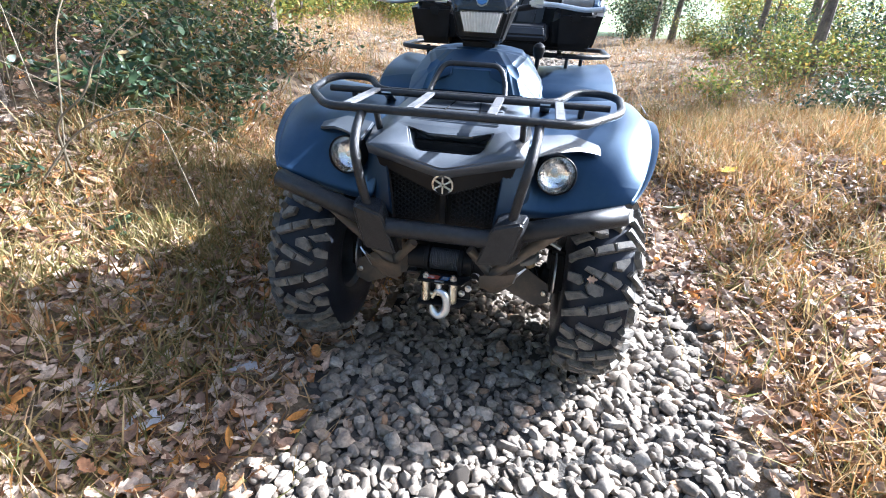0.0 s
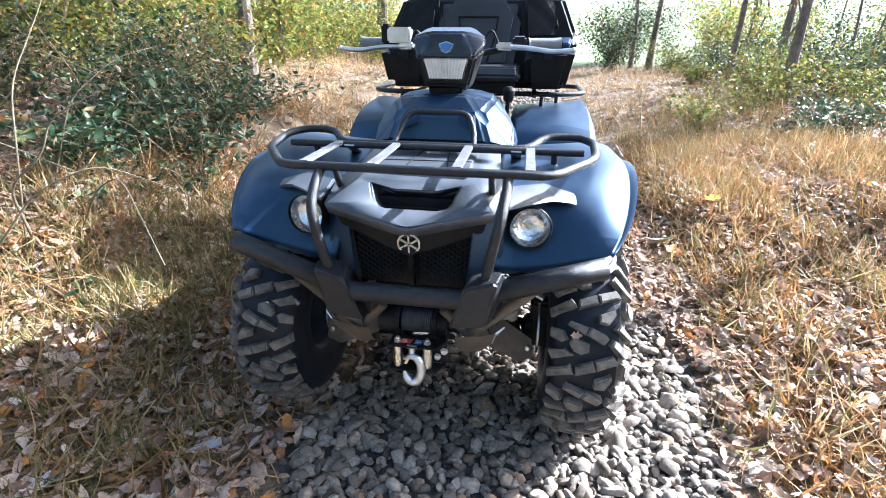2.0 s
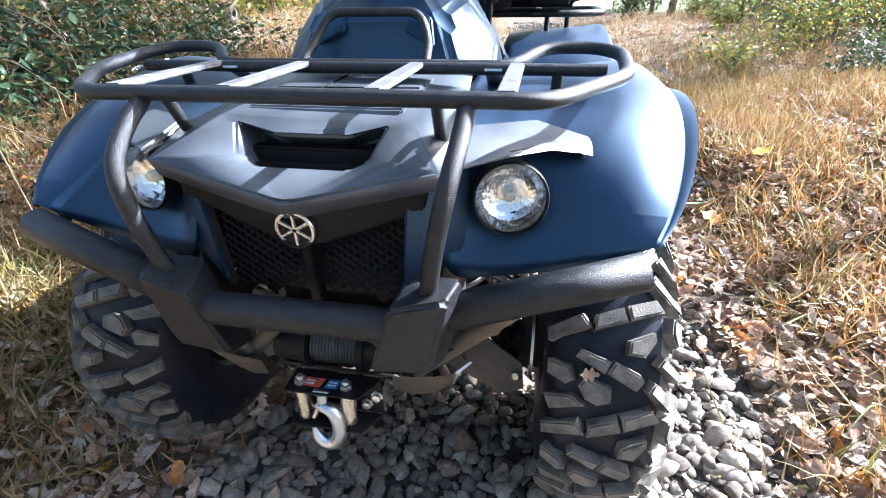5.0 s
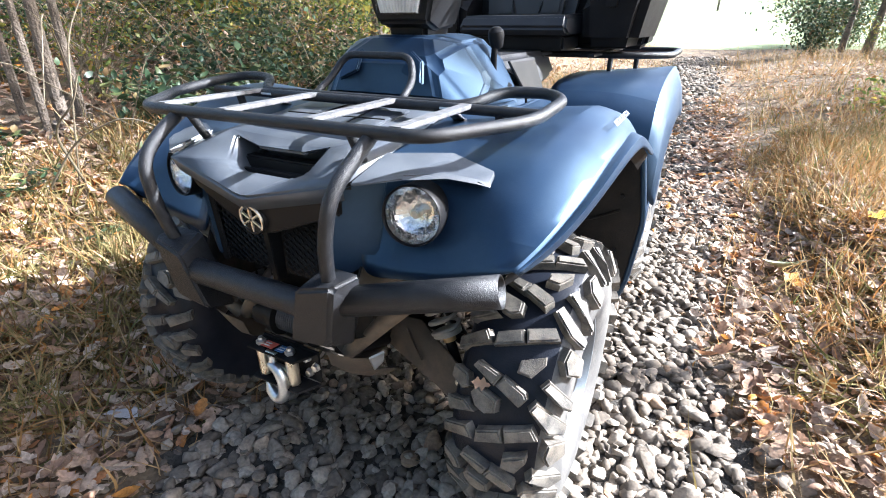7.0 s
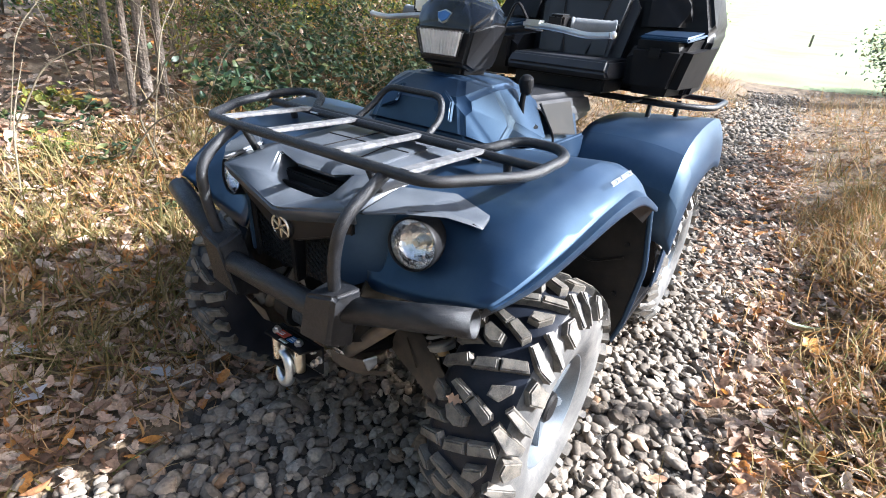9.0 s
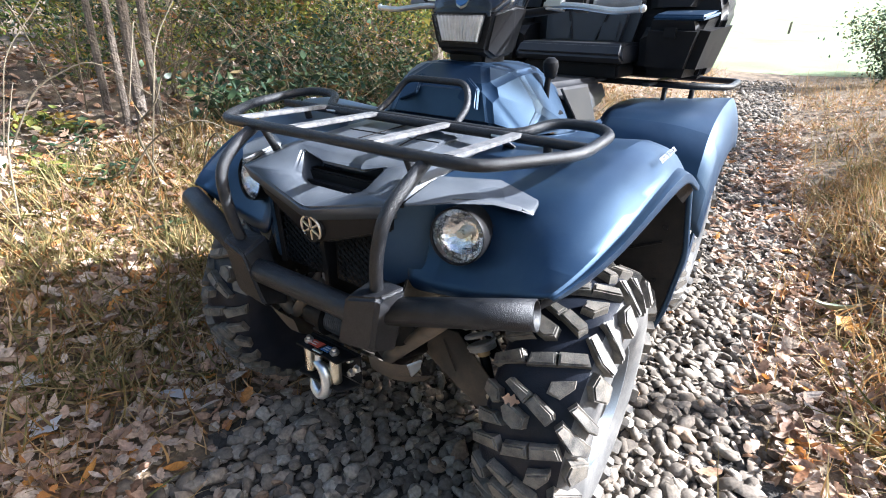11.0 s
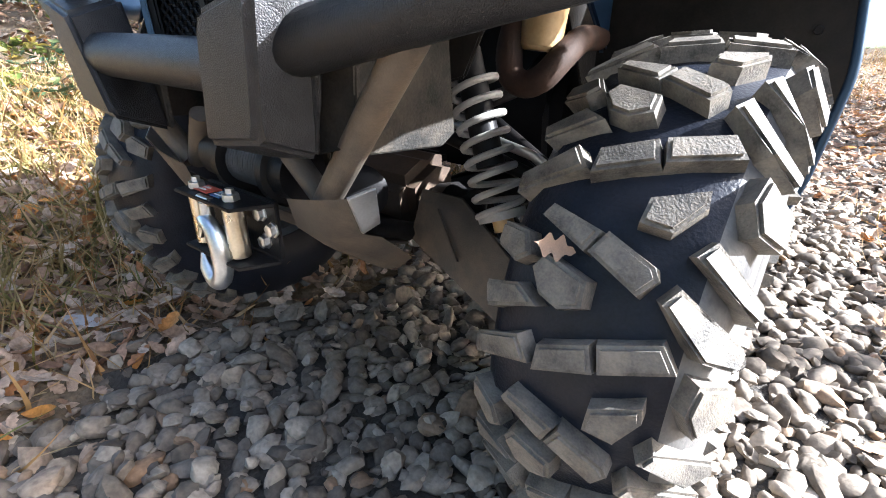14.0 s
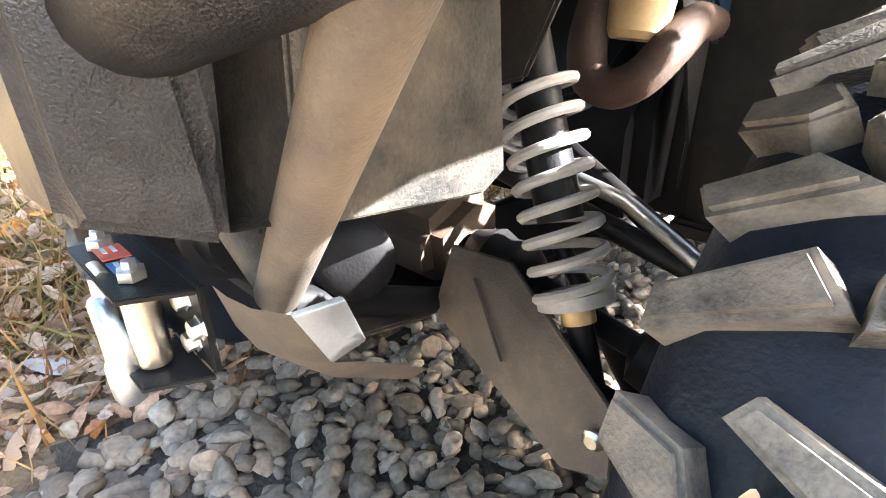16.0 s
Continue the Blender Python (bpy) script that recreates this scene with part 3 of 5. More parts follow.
# fenders: columns of (y, z) from the front edge over the crest to the rear edge
FENDER = [
    [(0.205, -0.312, 0.658), (0.205, -0.288, 0.760), (0.205, -0.275, 0.832), (0.205, -0.235, 0.862), (0.205, -0.08, 0.880), (0.205, 0.05, 0.893), (0.205, 0.16, 0.893), (0.205, 0.36, 0.860)],
    [(0.255, -0.300, 0.660), (0.255, -0.235, 0.752), (0.255, -0.215, 0.836), (0.255, -0.200, 0.862), (0.255, -0.07, 0.882), (0.255, 0.05, 0.897), (0.255, 0.16, 0.900), (0.255, 0.36, 0.862)],
    [(0.340, -0.294, 0.670), (0.340, -0.232, 0.752), (0.340, -0.205, 0.826), (0.340, -0.165, 0.856), (0.345, -0.05, 0.884), (0.350, 0.05, 0.902), (0.355, 0.17, 0.912), (0.355, 0.36, 0.866)],
    [(0.405, -0.290, 0.688), (0.402, -0.255, 0.752), (0.414, -0.203, 0.830), (0.452, -0.140, 0.867), (0.476, -0.060, 0.893), (0.491, 0.040, 0.912), (0.505, 0.172, 0.926), (0.500, 0.33, 0.885)],
    [(0.455, -0.296, 0.708), (0.468, -0.268, 0.764), (0.486, -0.208, 0.820), (0.510, -0.132, 0.857), (0.527, -0.040, 0.886), (0.537, 0.065, 0.902), (0.548, 0.262, 0.903), (0.560, 0.335, 0.855)],
    [(0.500, -0.307, 0.736), (0.522, -0.266, 0.760), (0.542, -0.203, 0.792), (0.562, -0.120, 0.830), (0.572, -0.020, 0.863), (0.578, 0.090, 0.875), (0.566, 0.245, 0.876), (0.580, 0.33, 0.825)],
    [(0.504, -0.307, 0.734), (0.527, -0.265, 0.753), (0.547, -0.203, 0.784), (0.567, -0.120, 0.820), (0.577, -0.020, 0.854), (0.583, 0.090, 0.867), (0.574, 0.230, 0.867), (0.590, 0.33, 0.815)],
    [(0.508, -0.306, 0.734), (0.535, -0.265, 0.757), (0.562, -0.205, 0.788), (0.583, -0.125, 0.825), (0.597, -0.030, 0.858), (0.604, 0.080, 0.871), (0.602, 0.215, 0.860), (0.617, 0.33, 0.800)],
    [(0.503, -0.298, 0.722), (0.531, -0.256, 0.740), (0.559, -0.196, 0.768), (0.581, -0.116, 0.804), (0.597, -0.020, 0.837), (0.605, 0.090, 0.848), (0.606, 0.232, 0.835), (0.620, 0.335, 0.780)],
]
for s in (-1, 1):
    panel("front_fender", [[(s * x, y, z) for x, y, z in row] for row in FENDER], PLASTIC, atv, "matte dark blue-grey plastic front fender", 0.005, 2, ((0, 1.0), (3, 0.75), (4, 0.2), (5, 1.0), (6, 0.9), (7, 0.9), (8, 1.0)))
    # added strip under the lip, only to keep sun off the splash panel
    part("arch_sun_screen", sheet([[(s * (x - 0.012), y + 0.003, z + 0.006) for x, y, z in FENDER[-1]], [(s * (x - 0.030), y + 0.012, z - 0.036) for x, y, z in FENDER[-1]]]), TRIM, atv, "added black strip inside the wheel arch that keeps sun out")
    brow = [(s * x, y, z) for x, y, z in ((0.228, -0.345, 0.850), (0.296, -0.292, 0.858), (0.350, -0.240, 0.857), (0.392, -0.212, 0.846), (0.414, -0.203, 0.834), (0.412, -0.172, 0.850), (0.330, -0.172, 0.874), (0.228, -0.235, 0.876))]
    part("brow", plate(brow[::s], 0.010, 0.004), HOOD, atv, "matte brow over the headlight")
    # mud flap and inner liner behind the wheel
    part("mud_flap", plate([(s * 0.592, 0.385, 0.785), (s * 0.622, 0.385, 0.60), (s * 0.600, 0.388, 0.40), (s * 0.580, 0.392, 0.335), (s * 0.22, 0.40, 0.335), (s * 0.20, 0.385, 0.60), (s * 0.20, 0.380, 0.84)][::s], 0.006, 0.002), LINER, atv, "black plastic mud flap")
    part("flap_edge", tube([(s * 0.594, 0.382, 0.775), (s * 0.622, 0.383, 0.60), (s * 0.603, 0.386, 0.41), (s * 0.582, 0.392, 0.335)], 0.008, 0.03), PLASTIC, atv)
    part("inner_liner", plate([(s * 0.20, -0.24, 0.80), (s * 0.20, 0.36, 0.86), (s * 0.205, 0.36, 0.40), (s * 0.215, 0.33, 0.48), (s * 0.21, 0.26, 0.60), (s * 0.205, 0.20, 0.69), (s * 0.20, 0.10, 0.745), (s * 0.20, -0.12, 0.74)][::-s], 0.005, 0.001), LINER, atv, "black inner wheel-arch liner")
    for by, bz in ((0.374, 0.66), (0.374, 0.50)):
        part("flap_screw", turned([(0, 0.007), (0.004, 0.006), (0.004, 0)], (s * 0.56, by + 0.004, bz), (0, -1, 0), 12), TRIM, atv)
    part("flap_seam", tube([(s * 0.40, 0.376, 0.60), (s * 0.47, 0.378, 0.575), (s * 0.56, 0.374, 0.62)], 0.004, 0.02, segs=6), LINER, atv)
    # headlight
    at, ax = Vector((s * 0.300, -0.262, 0.780)), Vector((s * 0.16, -1, 0.12)).normalized()
    lamp = part("headlight", turned([(-0.06, 0.053), (0.012, 0.0555), (0.019, 0.0550), (0.0210, 0.0535), (0.019, 0.0518), (0.012, 0.0515), (-0.01, 0.051)], at, ax, 40), TRIM, atv, "round clear headlight in a black bezel")
    part("reflector", turned([(0.010, 0.0508), (0.000, 0.049), (-0.008, 0.046), (-0.016, 0.037), (-0.021, 0.027), (-0.024, 0.016), (-0.026, 0)], at, ax, 22), REFLECTOR, lamp, "faceted chrome reflector", 4)
    part("bulb", turned([(-0.026, 0.009), (-0.012, 0.009), (-0.006, 0.006), (-0.005, 0)], at, ax, 16), SILVER, lamp)
    lens = part("lens", turned([(0.013, 0.0513), (0.0175, 0.046), (0.0220, 0.034), (0.0240, 0.018), (0.0245, 0)], at, ax, 40), GLASS, lamp, "clear lens")
    lens.visible_shadow = False
    part("logo", turned([(0, 0.010), (0.002, 0.009), (0.002, 0)], (s * 0.243, -0.262, 0.8545), (0, -0.35, 1), 6), DECAL, atv)
    # words along the fender's outer ridge, and pale strips before them
    cu = bpy.data.curves.new("lettering", "FONT")
    cu.body, cu.size, cu.extrude, cu.align_x, cu.shear = "SPECIAL EDITION", 0.0165, 0.0008, "CENTER", 0.25
    cu.materials.append(DECAL)
    words = new("lettering", cu)
    words.parent = atv
    along = Vector((0.0, 1.0, 0.02)) * s
    out = Vector((s * 0.70, -0.04, 0.71)).normalized()
    up = out.cross(along).normalized()
    along = up.cross(out)
    words.matrix_local = Matrix.Translation(Vector((s * 0.5605, 0.125, 0.893)) + out * 0.012) @ Matrix((along, up, out)).transposed().to_4x4()
    tagged(words, "small pale words along the fender")

# front rack
rack = part("front_rack", tube([(0.47, 0.02, 0.946), (0.462, -0.13, 0.932), (0.345, -0.300, 0.924), (-0.345, -0.300, 0.924), (-0.462, -0.13, 0.932), (-0.47, 0.02, 0.946), (-0.43, 0.065, 0.952), (-0.33, 0.062, 0.952), (-0.285, -0.02, 0.928), (0.285, -0.02, 0.928), (0.33, 0.062, 0.952), (0.43, 0.065, 0.952)], 0.0115, 0.045, True), PAINT, atv, "black tubular steel front rack")
part("rear_bar", tube([(-0.44, -0.035, 0.926), (0.44, -0.035, 0.926)], 0.0105), PAINT, rack)
for x in (-0.283, -0.105, 0.112, 0.290):
    part("rack_slat", block((x - 0.013, -0.300, 0.9275), (x + 0.013, -0.032, 0.9365), 0.002), WORN, rack, "flat steel slat with worn paint")
for s in (-1, 1):
    part("rack_leg", tube([(s * 0.36, -0.035, 0.926), (s * 0.36, -0.02, 0.87)], 0.010), PAINT, rack)
    part("rack_leg", tube([(s * 0.20, -0.30, 0.924), (s * 0.20, -0.26, 0.85)], 0.009), PAINT, rack)
    part("rack_bracket", plate([(s * 0.235, -0.05, 0.925), (s * 0.235, 0.02, 0.89), (s * 0.265, 0.02, 0.89), (s * 0.265, -0.05, 0.925)][::s], 0.004), ALU, rack)
part("hoop", tube([(-0.118, -0.02, 0.928), (-0.112, 0.045, 0.965), (-0.088, 0.072, 1.014), (0.096, 0.072, 1.014), (0.118, 0.045, 0.965), (0.124, -0.02, 0.928)], 0.0085, 0.03), PAINT, rack, "black grab hoop")

# brush guard and bumper
guard = part("bumper", tube([(-0.150, -0.392, 0.622), (0.150, -0.392, 0.622)], 0.0265, segs=20), PAINT, atv, "black steel bumper with heavy tubes and end plates")
for s in (-1, 1):
    part("bumper_tube", sweep(bmesh.new(), [(s * 0.19, -0.382, 0.634), (s * 0.40, -0.345, 0.686), (s * 0.492, -0.326, 0.708)], 0.0275, 20, caps=False), PAINT, guard, "heavy side tube").modifiers.new("wall", "SOLIDIFY").thickness = 0.004
    part("upright", tube([(s * 0.198, -0.385, 0.66), (s * 0.214, -0.404, 0.76), (s * 0.232, -0.398, 0.845), (s * 0.240, -0.335, 0.893), (s * 0.240, -0.290, 0.918)], 0.0128, 0.06, segs=16), PAINT, guard, "curved upright tube")
    corners = [(s * x, y, z) for x, y, z in ((0.112, -0.414, 0.548), (0.150, -0.424, 0.668), (0.232, -0.420, 0.690), (0.205, -0.414, 0.560),
                                              (0.165, -0.350, 0.690), (0.245, -0.352, 0.690), (0.248, -0.372, 0.640), (0.218, -0.352, 0.536), (0.118, -0.340, 0.520))]
    part("end_plate", hull(corners, 0.006, 3), PAINT, guard, "angular steel end box")
    part("strut", tube([(s * 0.342, -0.347, 0.662), (s * 0.157, -0.304, 0.466)], 0.0165, segs=20), DUSTY, guard, "dusty diagonal strut")
    part("strut", tube([(s * 0.085, -0.315, 0.545), (s * 0.150, -0.300, 0.466)], 0.0145, segs=16), DUSTY, guard)
    part("side_plate", plate([(s * 0.118, -0.345, 0.60), (s * 0.118, -0.345, 0.525), (s * 0.21, -0.352, 0.540), (s * 0.245, -0.33, 0.55), (s * 0.25, -0.33, 0.64)][::s], 0.008, 0.002), SCUFFED, guard)
    part("splash_panel", plate([(s * 0.205, -0.335, 0.62), (s * 0.205, -0.332, 0.530), (s * 0.215, -0.150, 0.515), (s * 0.218, -0.128, 0.53), (s * 0.218, -0.15, 0.70), (s * 0.21, -0.28, 0.72)][::s], 0.006, 0.002), SCUFFED, atv, "dusty black plastic splash panel")

# skid plate under the bumper
skid = part("skid_plate", plate([(-0.110, -0.290, 0.425), (-0.125, -0.236, 0.372), (0.125, -0.236, 0.372), (0.110, -0.290, 0.425)], 0.006, 0.002), DUSTY, atv, "bent steel skid plate, scuffed and dusty")
WING = [
    [(0.121, -0.334, 0.470), (0.160, -0.340, 0.479), (0.196, -0.341, 0.486), (0.233, -0.334, 0.494)],
    [(0.120, -0.323, 0.430), (0.150, -0.322, 0.424), (0.185, -0.316, 0.430), (0.223, -0.306, 0.442)],
    [(0.140, -0.300, 0.404), (0.160, -0.296, 0.399), (0.192, -0.288, 0.402), (0.226, -0.280, 0.430)],
    [(0.150, -0.222, 0.346), (0.166, -0.216, 0.344), (0.186, -0.210, 0.350), (0.207, -0.206, 0.371)],
]
for s in (-1, 1):
    part("skid_wing", sheet([[(s * x, y, z) for x, y, z in row] for row in WING]), DUSTY, skid, "dusty bent wing of the skid plate")
    part("skid_facet", plate([(s * 0.234, -0.336, 0.494), (s * 0.223, -0.308, 0.442), (s * 0.228, -0.284, 0.450), (s * 0.257, -0.317, 0.506)][::s], 0.005, 0.001), ALU, skid, "scuffed bare metal edge")
part("skid_pan", plate([(-0.13, -0.240, 0.374), (-0.10, -0.08, 0.318), (0.10, -0.08, 0.318), (0.13, -0.240, 0.374)], 0.006, 0.002), DUSTY, skid)
part("belly_pan", plate([(-0.12, -0.08, 0.318), (-0.15, 0.7, 0.275), (0.15, 0.7, 0.275), (0.12, -0.08, 0.318)], 0.008, 0.002), TRIM, skid)

# winch, fairlead, hook
winch = part("winch", turned([(-0.11, 0.0), (-0.11, 0.036), (-0.06, 0.038), (-0.058, 0.046), (-0.046, 0.046), (-0.045, 0.026), (0.045, 0.026), (0.046, 0.046), (0.058, 0.046), (0.06, 0.038), (0.085, 0.036), (0.085, 0)], (0.008, -0.285, 0.485), (1, 0, 0), 28), TRIM, atv, "black electric winch")
coil = bmesh.new()
for k in range(15):
    sweep(coil, [(-0.032 + k * 0.006, -0.285 + 0.031 * math.cos(a * math.pi / 10), 0.485 + 0.031 * math.sin(a * math.pi / 10)) for a in range(20)], 0.0034, 6, True)
part("rope", coil, CABLE, winch, "wound dark winch rope")
fair = part("fairlead", plate([(-0.055, -0.338, 0.462), (-0.055, -0.338, 0.384), (0.100, -0.338, 0.384), (0.100, -0.338, 0.462)], 0.006, 0.001), TRIM, atv, "roller fairlead with plated rollers")
for z in (0.382, 0.460):
    part("fairlead_flange", plate([(-0.055, -0.385, z), (0.075, -0.385, z), (0.100, -0.338, z), (-0.055, -0.338, z)], 0.005, 0.001), TRIM, fair)
for x in (-0.033, 0.049):
    part("roller", turned([(0.0, 0), (0, 0.0135), (0.072, 0.0135), (0.072, 0)], (x, -0.364, 0.385), (0, 0, 1), 24), ZINC, fair, "upright plated roller")
    part("roller_bolt", turned([(0, 0.011), (0.008, 0.0105), (0.009, 0.006), (0.015, 0.0055), (0.016, 0)], (x, -0.364, 0.461), (0, 0, 1), 6), ALU, fair)
    part("roller_pin", turned([(0, 0.007), (-0.008, 0.007), (-0.009, 0)], (x, -0.364, 0.378), (0, 0, 1), 12), ZINC, fair)
for z in (0.398, 0.448):
    part("cross_roller", turned([(0.0, 0), (0, 0.0075), (0.066, 0.0075), (0.066, 0)], (-0.025, -0.352, z), (1, 0, 0), 16), ZINC, fair)
for x, z in ((0.070, 0.441), (0.073, 0.404), (0.092, 0.424)):
    part("bolt", turned([(0, 0.011), (0.002, 0.011), (0.002, 0.0085), (0.009, 0.0085), (0.010, 0.006), (0.010, 0)], (x, -0.338, z), (0, -1, 0), 6), ALU, fair)
part("sticker", plate([(-0.028, -0.372, 0.4630), (0.004, -0.372, 0.4630), (0.008, -0.352, 0.4630), (-0.026, -0.352, 0.4630)], 0.0015), RED, fair, "small red warning sticker")
part("sticker", plate([(0.012, -0.372, 0.4630), (0.034, -0.372, 0.4630), (0.038, -0.352, 0.4630), (0.016, -0.352, 0.4630)], 0.0015), BLUE, fair, "small blue sticker")
for x in (-0.022, 0.017):
    for y in (-0.368, -0.361):
        part("sticker_bar", plate([(x, y, 0.4642), (x + 0.014, y, 0.4642), (x + 0.015, y + 0.003, 0.4642), (x + 0.001, y + 0.003, 0.4642)], 0.0010), LAMPWHITE, fair)
HX, HY, HZ = 0.012, -0.378, 0.408
arc = [(HX - 0.002, HY, HZ + 0.046), (HX - 0.003, HY, HZ + 0.026)] + [(HX + 0.024 * math.cos(math.radians(a)), HY - 0.005, HZ - 0.022 + 0.043 * math.sin(math.radians(a))) for a in range(110, -171, -14)]
rad = [0.0085, 0.0095] + [0.0095 + 0.0035 * math.sin(math.pi * i / 20) for i in range(21)]
rad[-1], rad[-2] = 0.004, 0.007
hook = part("winch_hook", sweep(bmesh.new(), arc[:len(rad)], 0.01, 12, radii=rad[:len(arc)]), HOOKSTEEL, winch, "galvanised steel winch hook")
part("hook_latch", tube([(HX - 0.020, HY - 0.006, HZ - 0.004), (HX - 0.006, HY - 0.004, HZ + 0.026)], 0.0045, segs=8), ZINC, hook)
part("hook_clevis", turned([(-0.014, 0), (-0.014, 0.006), (0.014, 0.006), (0.014, 0)], (HX - 0.002, HY, HZ + 0.048), (1, 0, 0), 12), ZINC, hook)

# suspension, drive and exhaust
for s in (-1, 1):
    top, low = Vector((s * 0.183, -0.045, 0.598)), Vector((s * 0.270, -0.074, 0.398))
    way = low - top
    shock = part("shock_absorber", tube([top - way * 0.15, top + way * 0.62], 0.0215, segs=18), TRIM, atv, "black shock absorber with a grey coil spring")
    side = way.normalized().orthogonal().normalized()
    other = way.normalized().cross(side)
    pts = []
    for k in range(8 * 16 + 1):
        a = 2 * math.pi * k / 16
        pts.append(top + way * (k / 128 * 0.93) + (side * math.cos(a) + other * math.sin(a)) * 0.0345)
    part("coil_spring", sweep(bmesh.new(), pts, 0.0052, 8), SPRING, shock, "grey coil spring")
    part("spring_seat", tube([low - way * 0.075, low - way * 0.02], 0.036, segs=20), SPRING, shock)
    part("damper_body", tube([low - way * 0.02, low + way * 0.06], 0.016, segs=16), AMBER, shock)
    part("lower_mount", tube([low, low + way * 0.34], 0.013, segs=12), TRIM, shock)
    part("shock_tower", plate([(s * 0.165, -0.095, 0.74), (s * 0.178, -0.100, 0.588), (s * 0.205, -0.092, 0.596), (s * 0.228, -0.082, 0.66), (s * 0.232, -0.078, 0.74)][::s], 0.010, 0.003), LINER, atv)
    # lower arm with its guard
    arm = part("lower_arm", tube([(s * 0.10, -0.06, 0.320), (s * 0.35, -0.02, 0.262), (s * 0.10, 0.20, 0.320)], 0.015, 0.03), TRIM, atv, "black lower suspension arm")
    part("arm_guard", plate([(s * 0.128, -0.090, 0.424), (s * 0.108, -0.098, 0.338), (s * 0.300, -0.128, 0.262), (s * 0.345, -0.128, 0.282), (s * 0.338, -0.128, 0.352), (s * 0.192, -0.072, 0.418)][::s], 0.005, 0.001), DUSTY, arm, "dusty plastic arm guard")
    part("guard_rib", tube([(s * 0.165, -0.098, 0.400), (s * 0.215, -0.112, 0.330)], 0.0028, segs=6), DUSTY, arm)
    part("guard_bolt", turned([(0, 0.010), (0.003, 0.010), (0.006, 0.006), (0.006, 0)], (s * 0.327, -0.130, 0.318), (0, -1, 0), 12), ZINC, arm)
    part("upper_arm", tube([(s * 0.11, -0.02, 0.500), (s * 0.36, 0.01, 0.425), (s * 0.11, 0.14, 0.500)], 0.012, 0.03), TRIM, atv)
    part("tie_rod", tube([(s * 0.08, 0.06, 0.50), (s * 0.265, 0.012, 0.480), (s * 0.37, -0.02, 0.44)], 0.008), ALU, atv, "steel tie rod")
    part("drive_shaft", turned([(0, 0.022), (0.03, 0.038), (0.05, 0.034), (0.07, 0.042), (0.09, 0.030), (0.10, 0.014), (0.22, 0.014), (0.23, 0.035), (0.28, 0.04), (0.30, 0)], (s * 0.09, -0.005, 0.385), (s, 0, -0.22), 20), TRIM, atv, "ribbed black drive-shaft boot")
    part("knuckle", hull([(s * x, y, z) for x in (0.33, 0.395) for y, z in ((-0.05, 0.27), (0.05, 0.27), (-0.03, 0.43), (0.03, 0.43))], 0.012), TRIM, atv)
    part("brake_disc", turned([(0, 0.03), (0, 0.095), (0.006, 0.095), (0.006, 0.03)], (s * 0.355, 0.0, 0.33), (s, 0, 0), 32), ALU, atv)
    part("frame_tube", tube([(s * 0.10, -0.27, 0.42), (s * 0.10, -0.02, 0.315), (s * 0.12, 0.30, 0.29), (s * 0.12, 0.9, 0.30)], 0.0165, 0.05), TRIM, atv)
    part("frame_tube", tube([(s * 0.10, -0.28, 0.60), (s * 0.105, -0.03, 0.52), (s * 0.11, 0.25, 0.55), (s * 0.12, 0.55, 0.76)], 0.0145, 0.05), TRIM, atv)
    for y, z in ((-0.087, 0.330), (-0.013, 0.500)):
        part("frame_bolt", turned([(-0.01, 0.013), (0.004, 0.013), (0.004, 0.010), (0.012, 0.0095), (0.012, 0)], (s * 0.108, y, z), (s, -0.5, 0), 6), ALU, atv)
part("front_gearcase", hull([(x, y, z) for x in (-0.085, 0.085) for y, z in ((-0.07, 0.34), (-0.08, 0.42), (0.07, 0.34), (0.06, 0.44), (0.0, 0.455))], 0.02), CASTING, atv, "brown-stained front gearcase")
part("horn", turned([(0, 0), (0, 0.038), (0.014, 0.040), (0.022, 0.030), (0.024, 0.012), (0.024, 0)], (0.108, -0.205, 0.445), (0.75, -0.65, 0.1), 28), TRIM, atv, "round black horn")
part("radiator", block((-0.18, -0.262, 0.60), (0.18, -0.235, 0.84), 0.004), TRIM, atv)
part("front_bulkhead", plate([(-0.15, -0.22, 0.66), (-0.10, -0.20, 0.42), (0.10, -0.20, 0.42), (0.15, -0.22, 0.66)], 0.006), TRIM, atv)
part("exhaust_pipe", tube([(0.135, 0.17, 0.69), (0.137, 0.135, 0.62), (0.147, 0.13, 0.578), (0.180, 0.13, 0.566), (0.210, 0.135, 0.582), (0.228, 0.16, 0.615), (0.222, 0.24, 0.642), (0.19, 0.45, 0.64), (0.18, 0.95, 0.55)], 0.0235, 0.035, segs=18), RUST, atv, "rusty bent exhaust pipe")
part("heat_shield", turned([(0, 0), (0, 0.032), (0.008, 0.038), (0.09, 0.040), (0.10, 0)], (0.178, 0.168, 0.622), (0.05, 0.1, 1), 24), AMBER, atv, "tan heat shield")
part("wheel_well_panel", plate([(0.08, 0.405, 0.34), (0.24, 0.405, 0.34), (0.24, 0.405, 0.86), (0.08, 0.405, 0.86)], 0.006), TRIM, atv)
part("wheel_well_panel", plate([(-0.24, 0.405, 0.34), (-0.08, 0.405, 0.34), (-0.08, 0.405, 0.86), (-0.24, 0.405, 0.86)], 0.006), TRIM, atv)
part("engine", hull([(x, y, z) for x in (-0.17, 0.17) for y, z in ((0.30, 0.34), (0.28, 0.52), (0.36, 0.72), (0.74, 0.72), (0.78, 0.34))], 0.03), TRIM, atv, "black engine block")

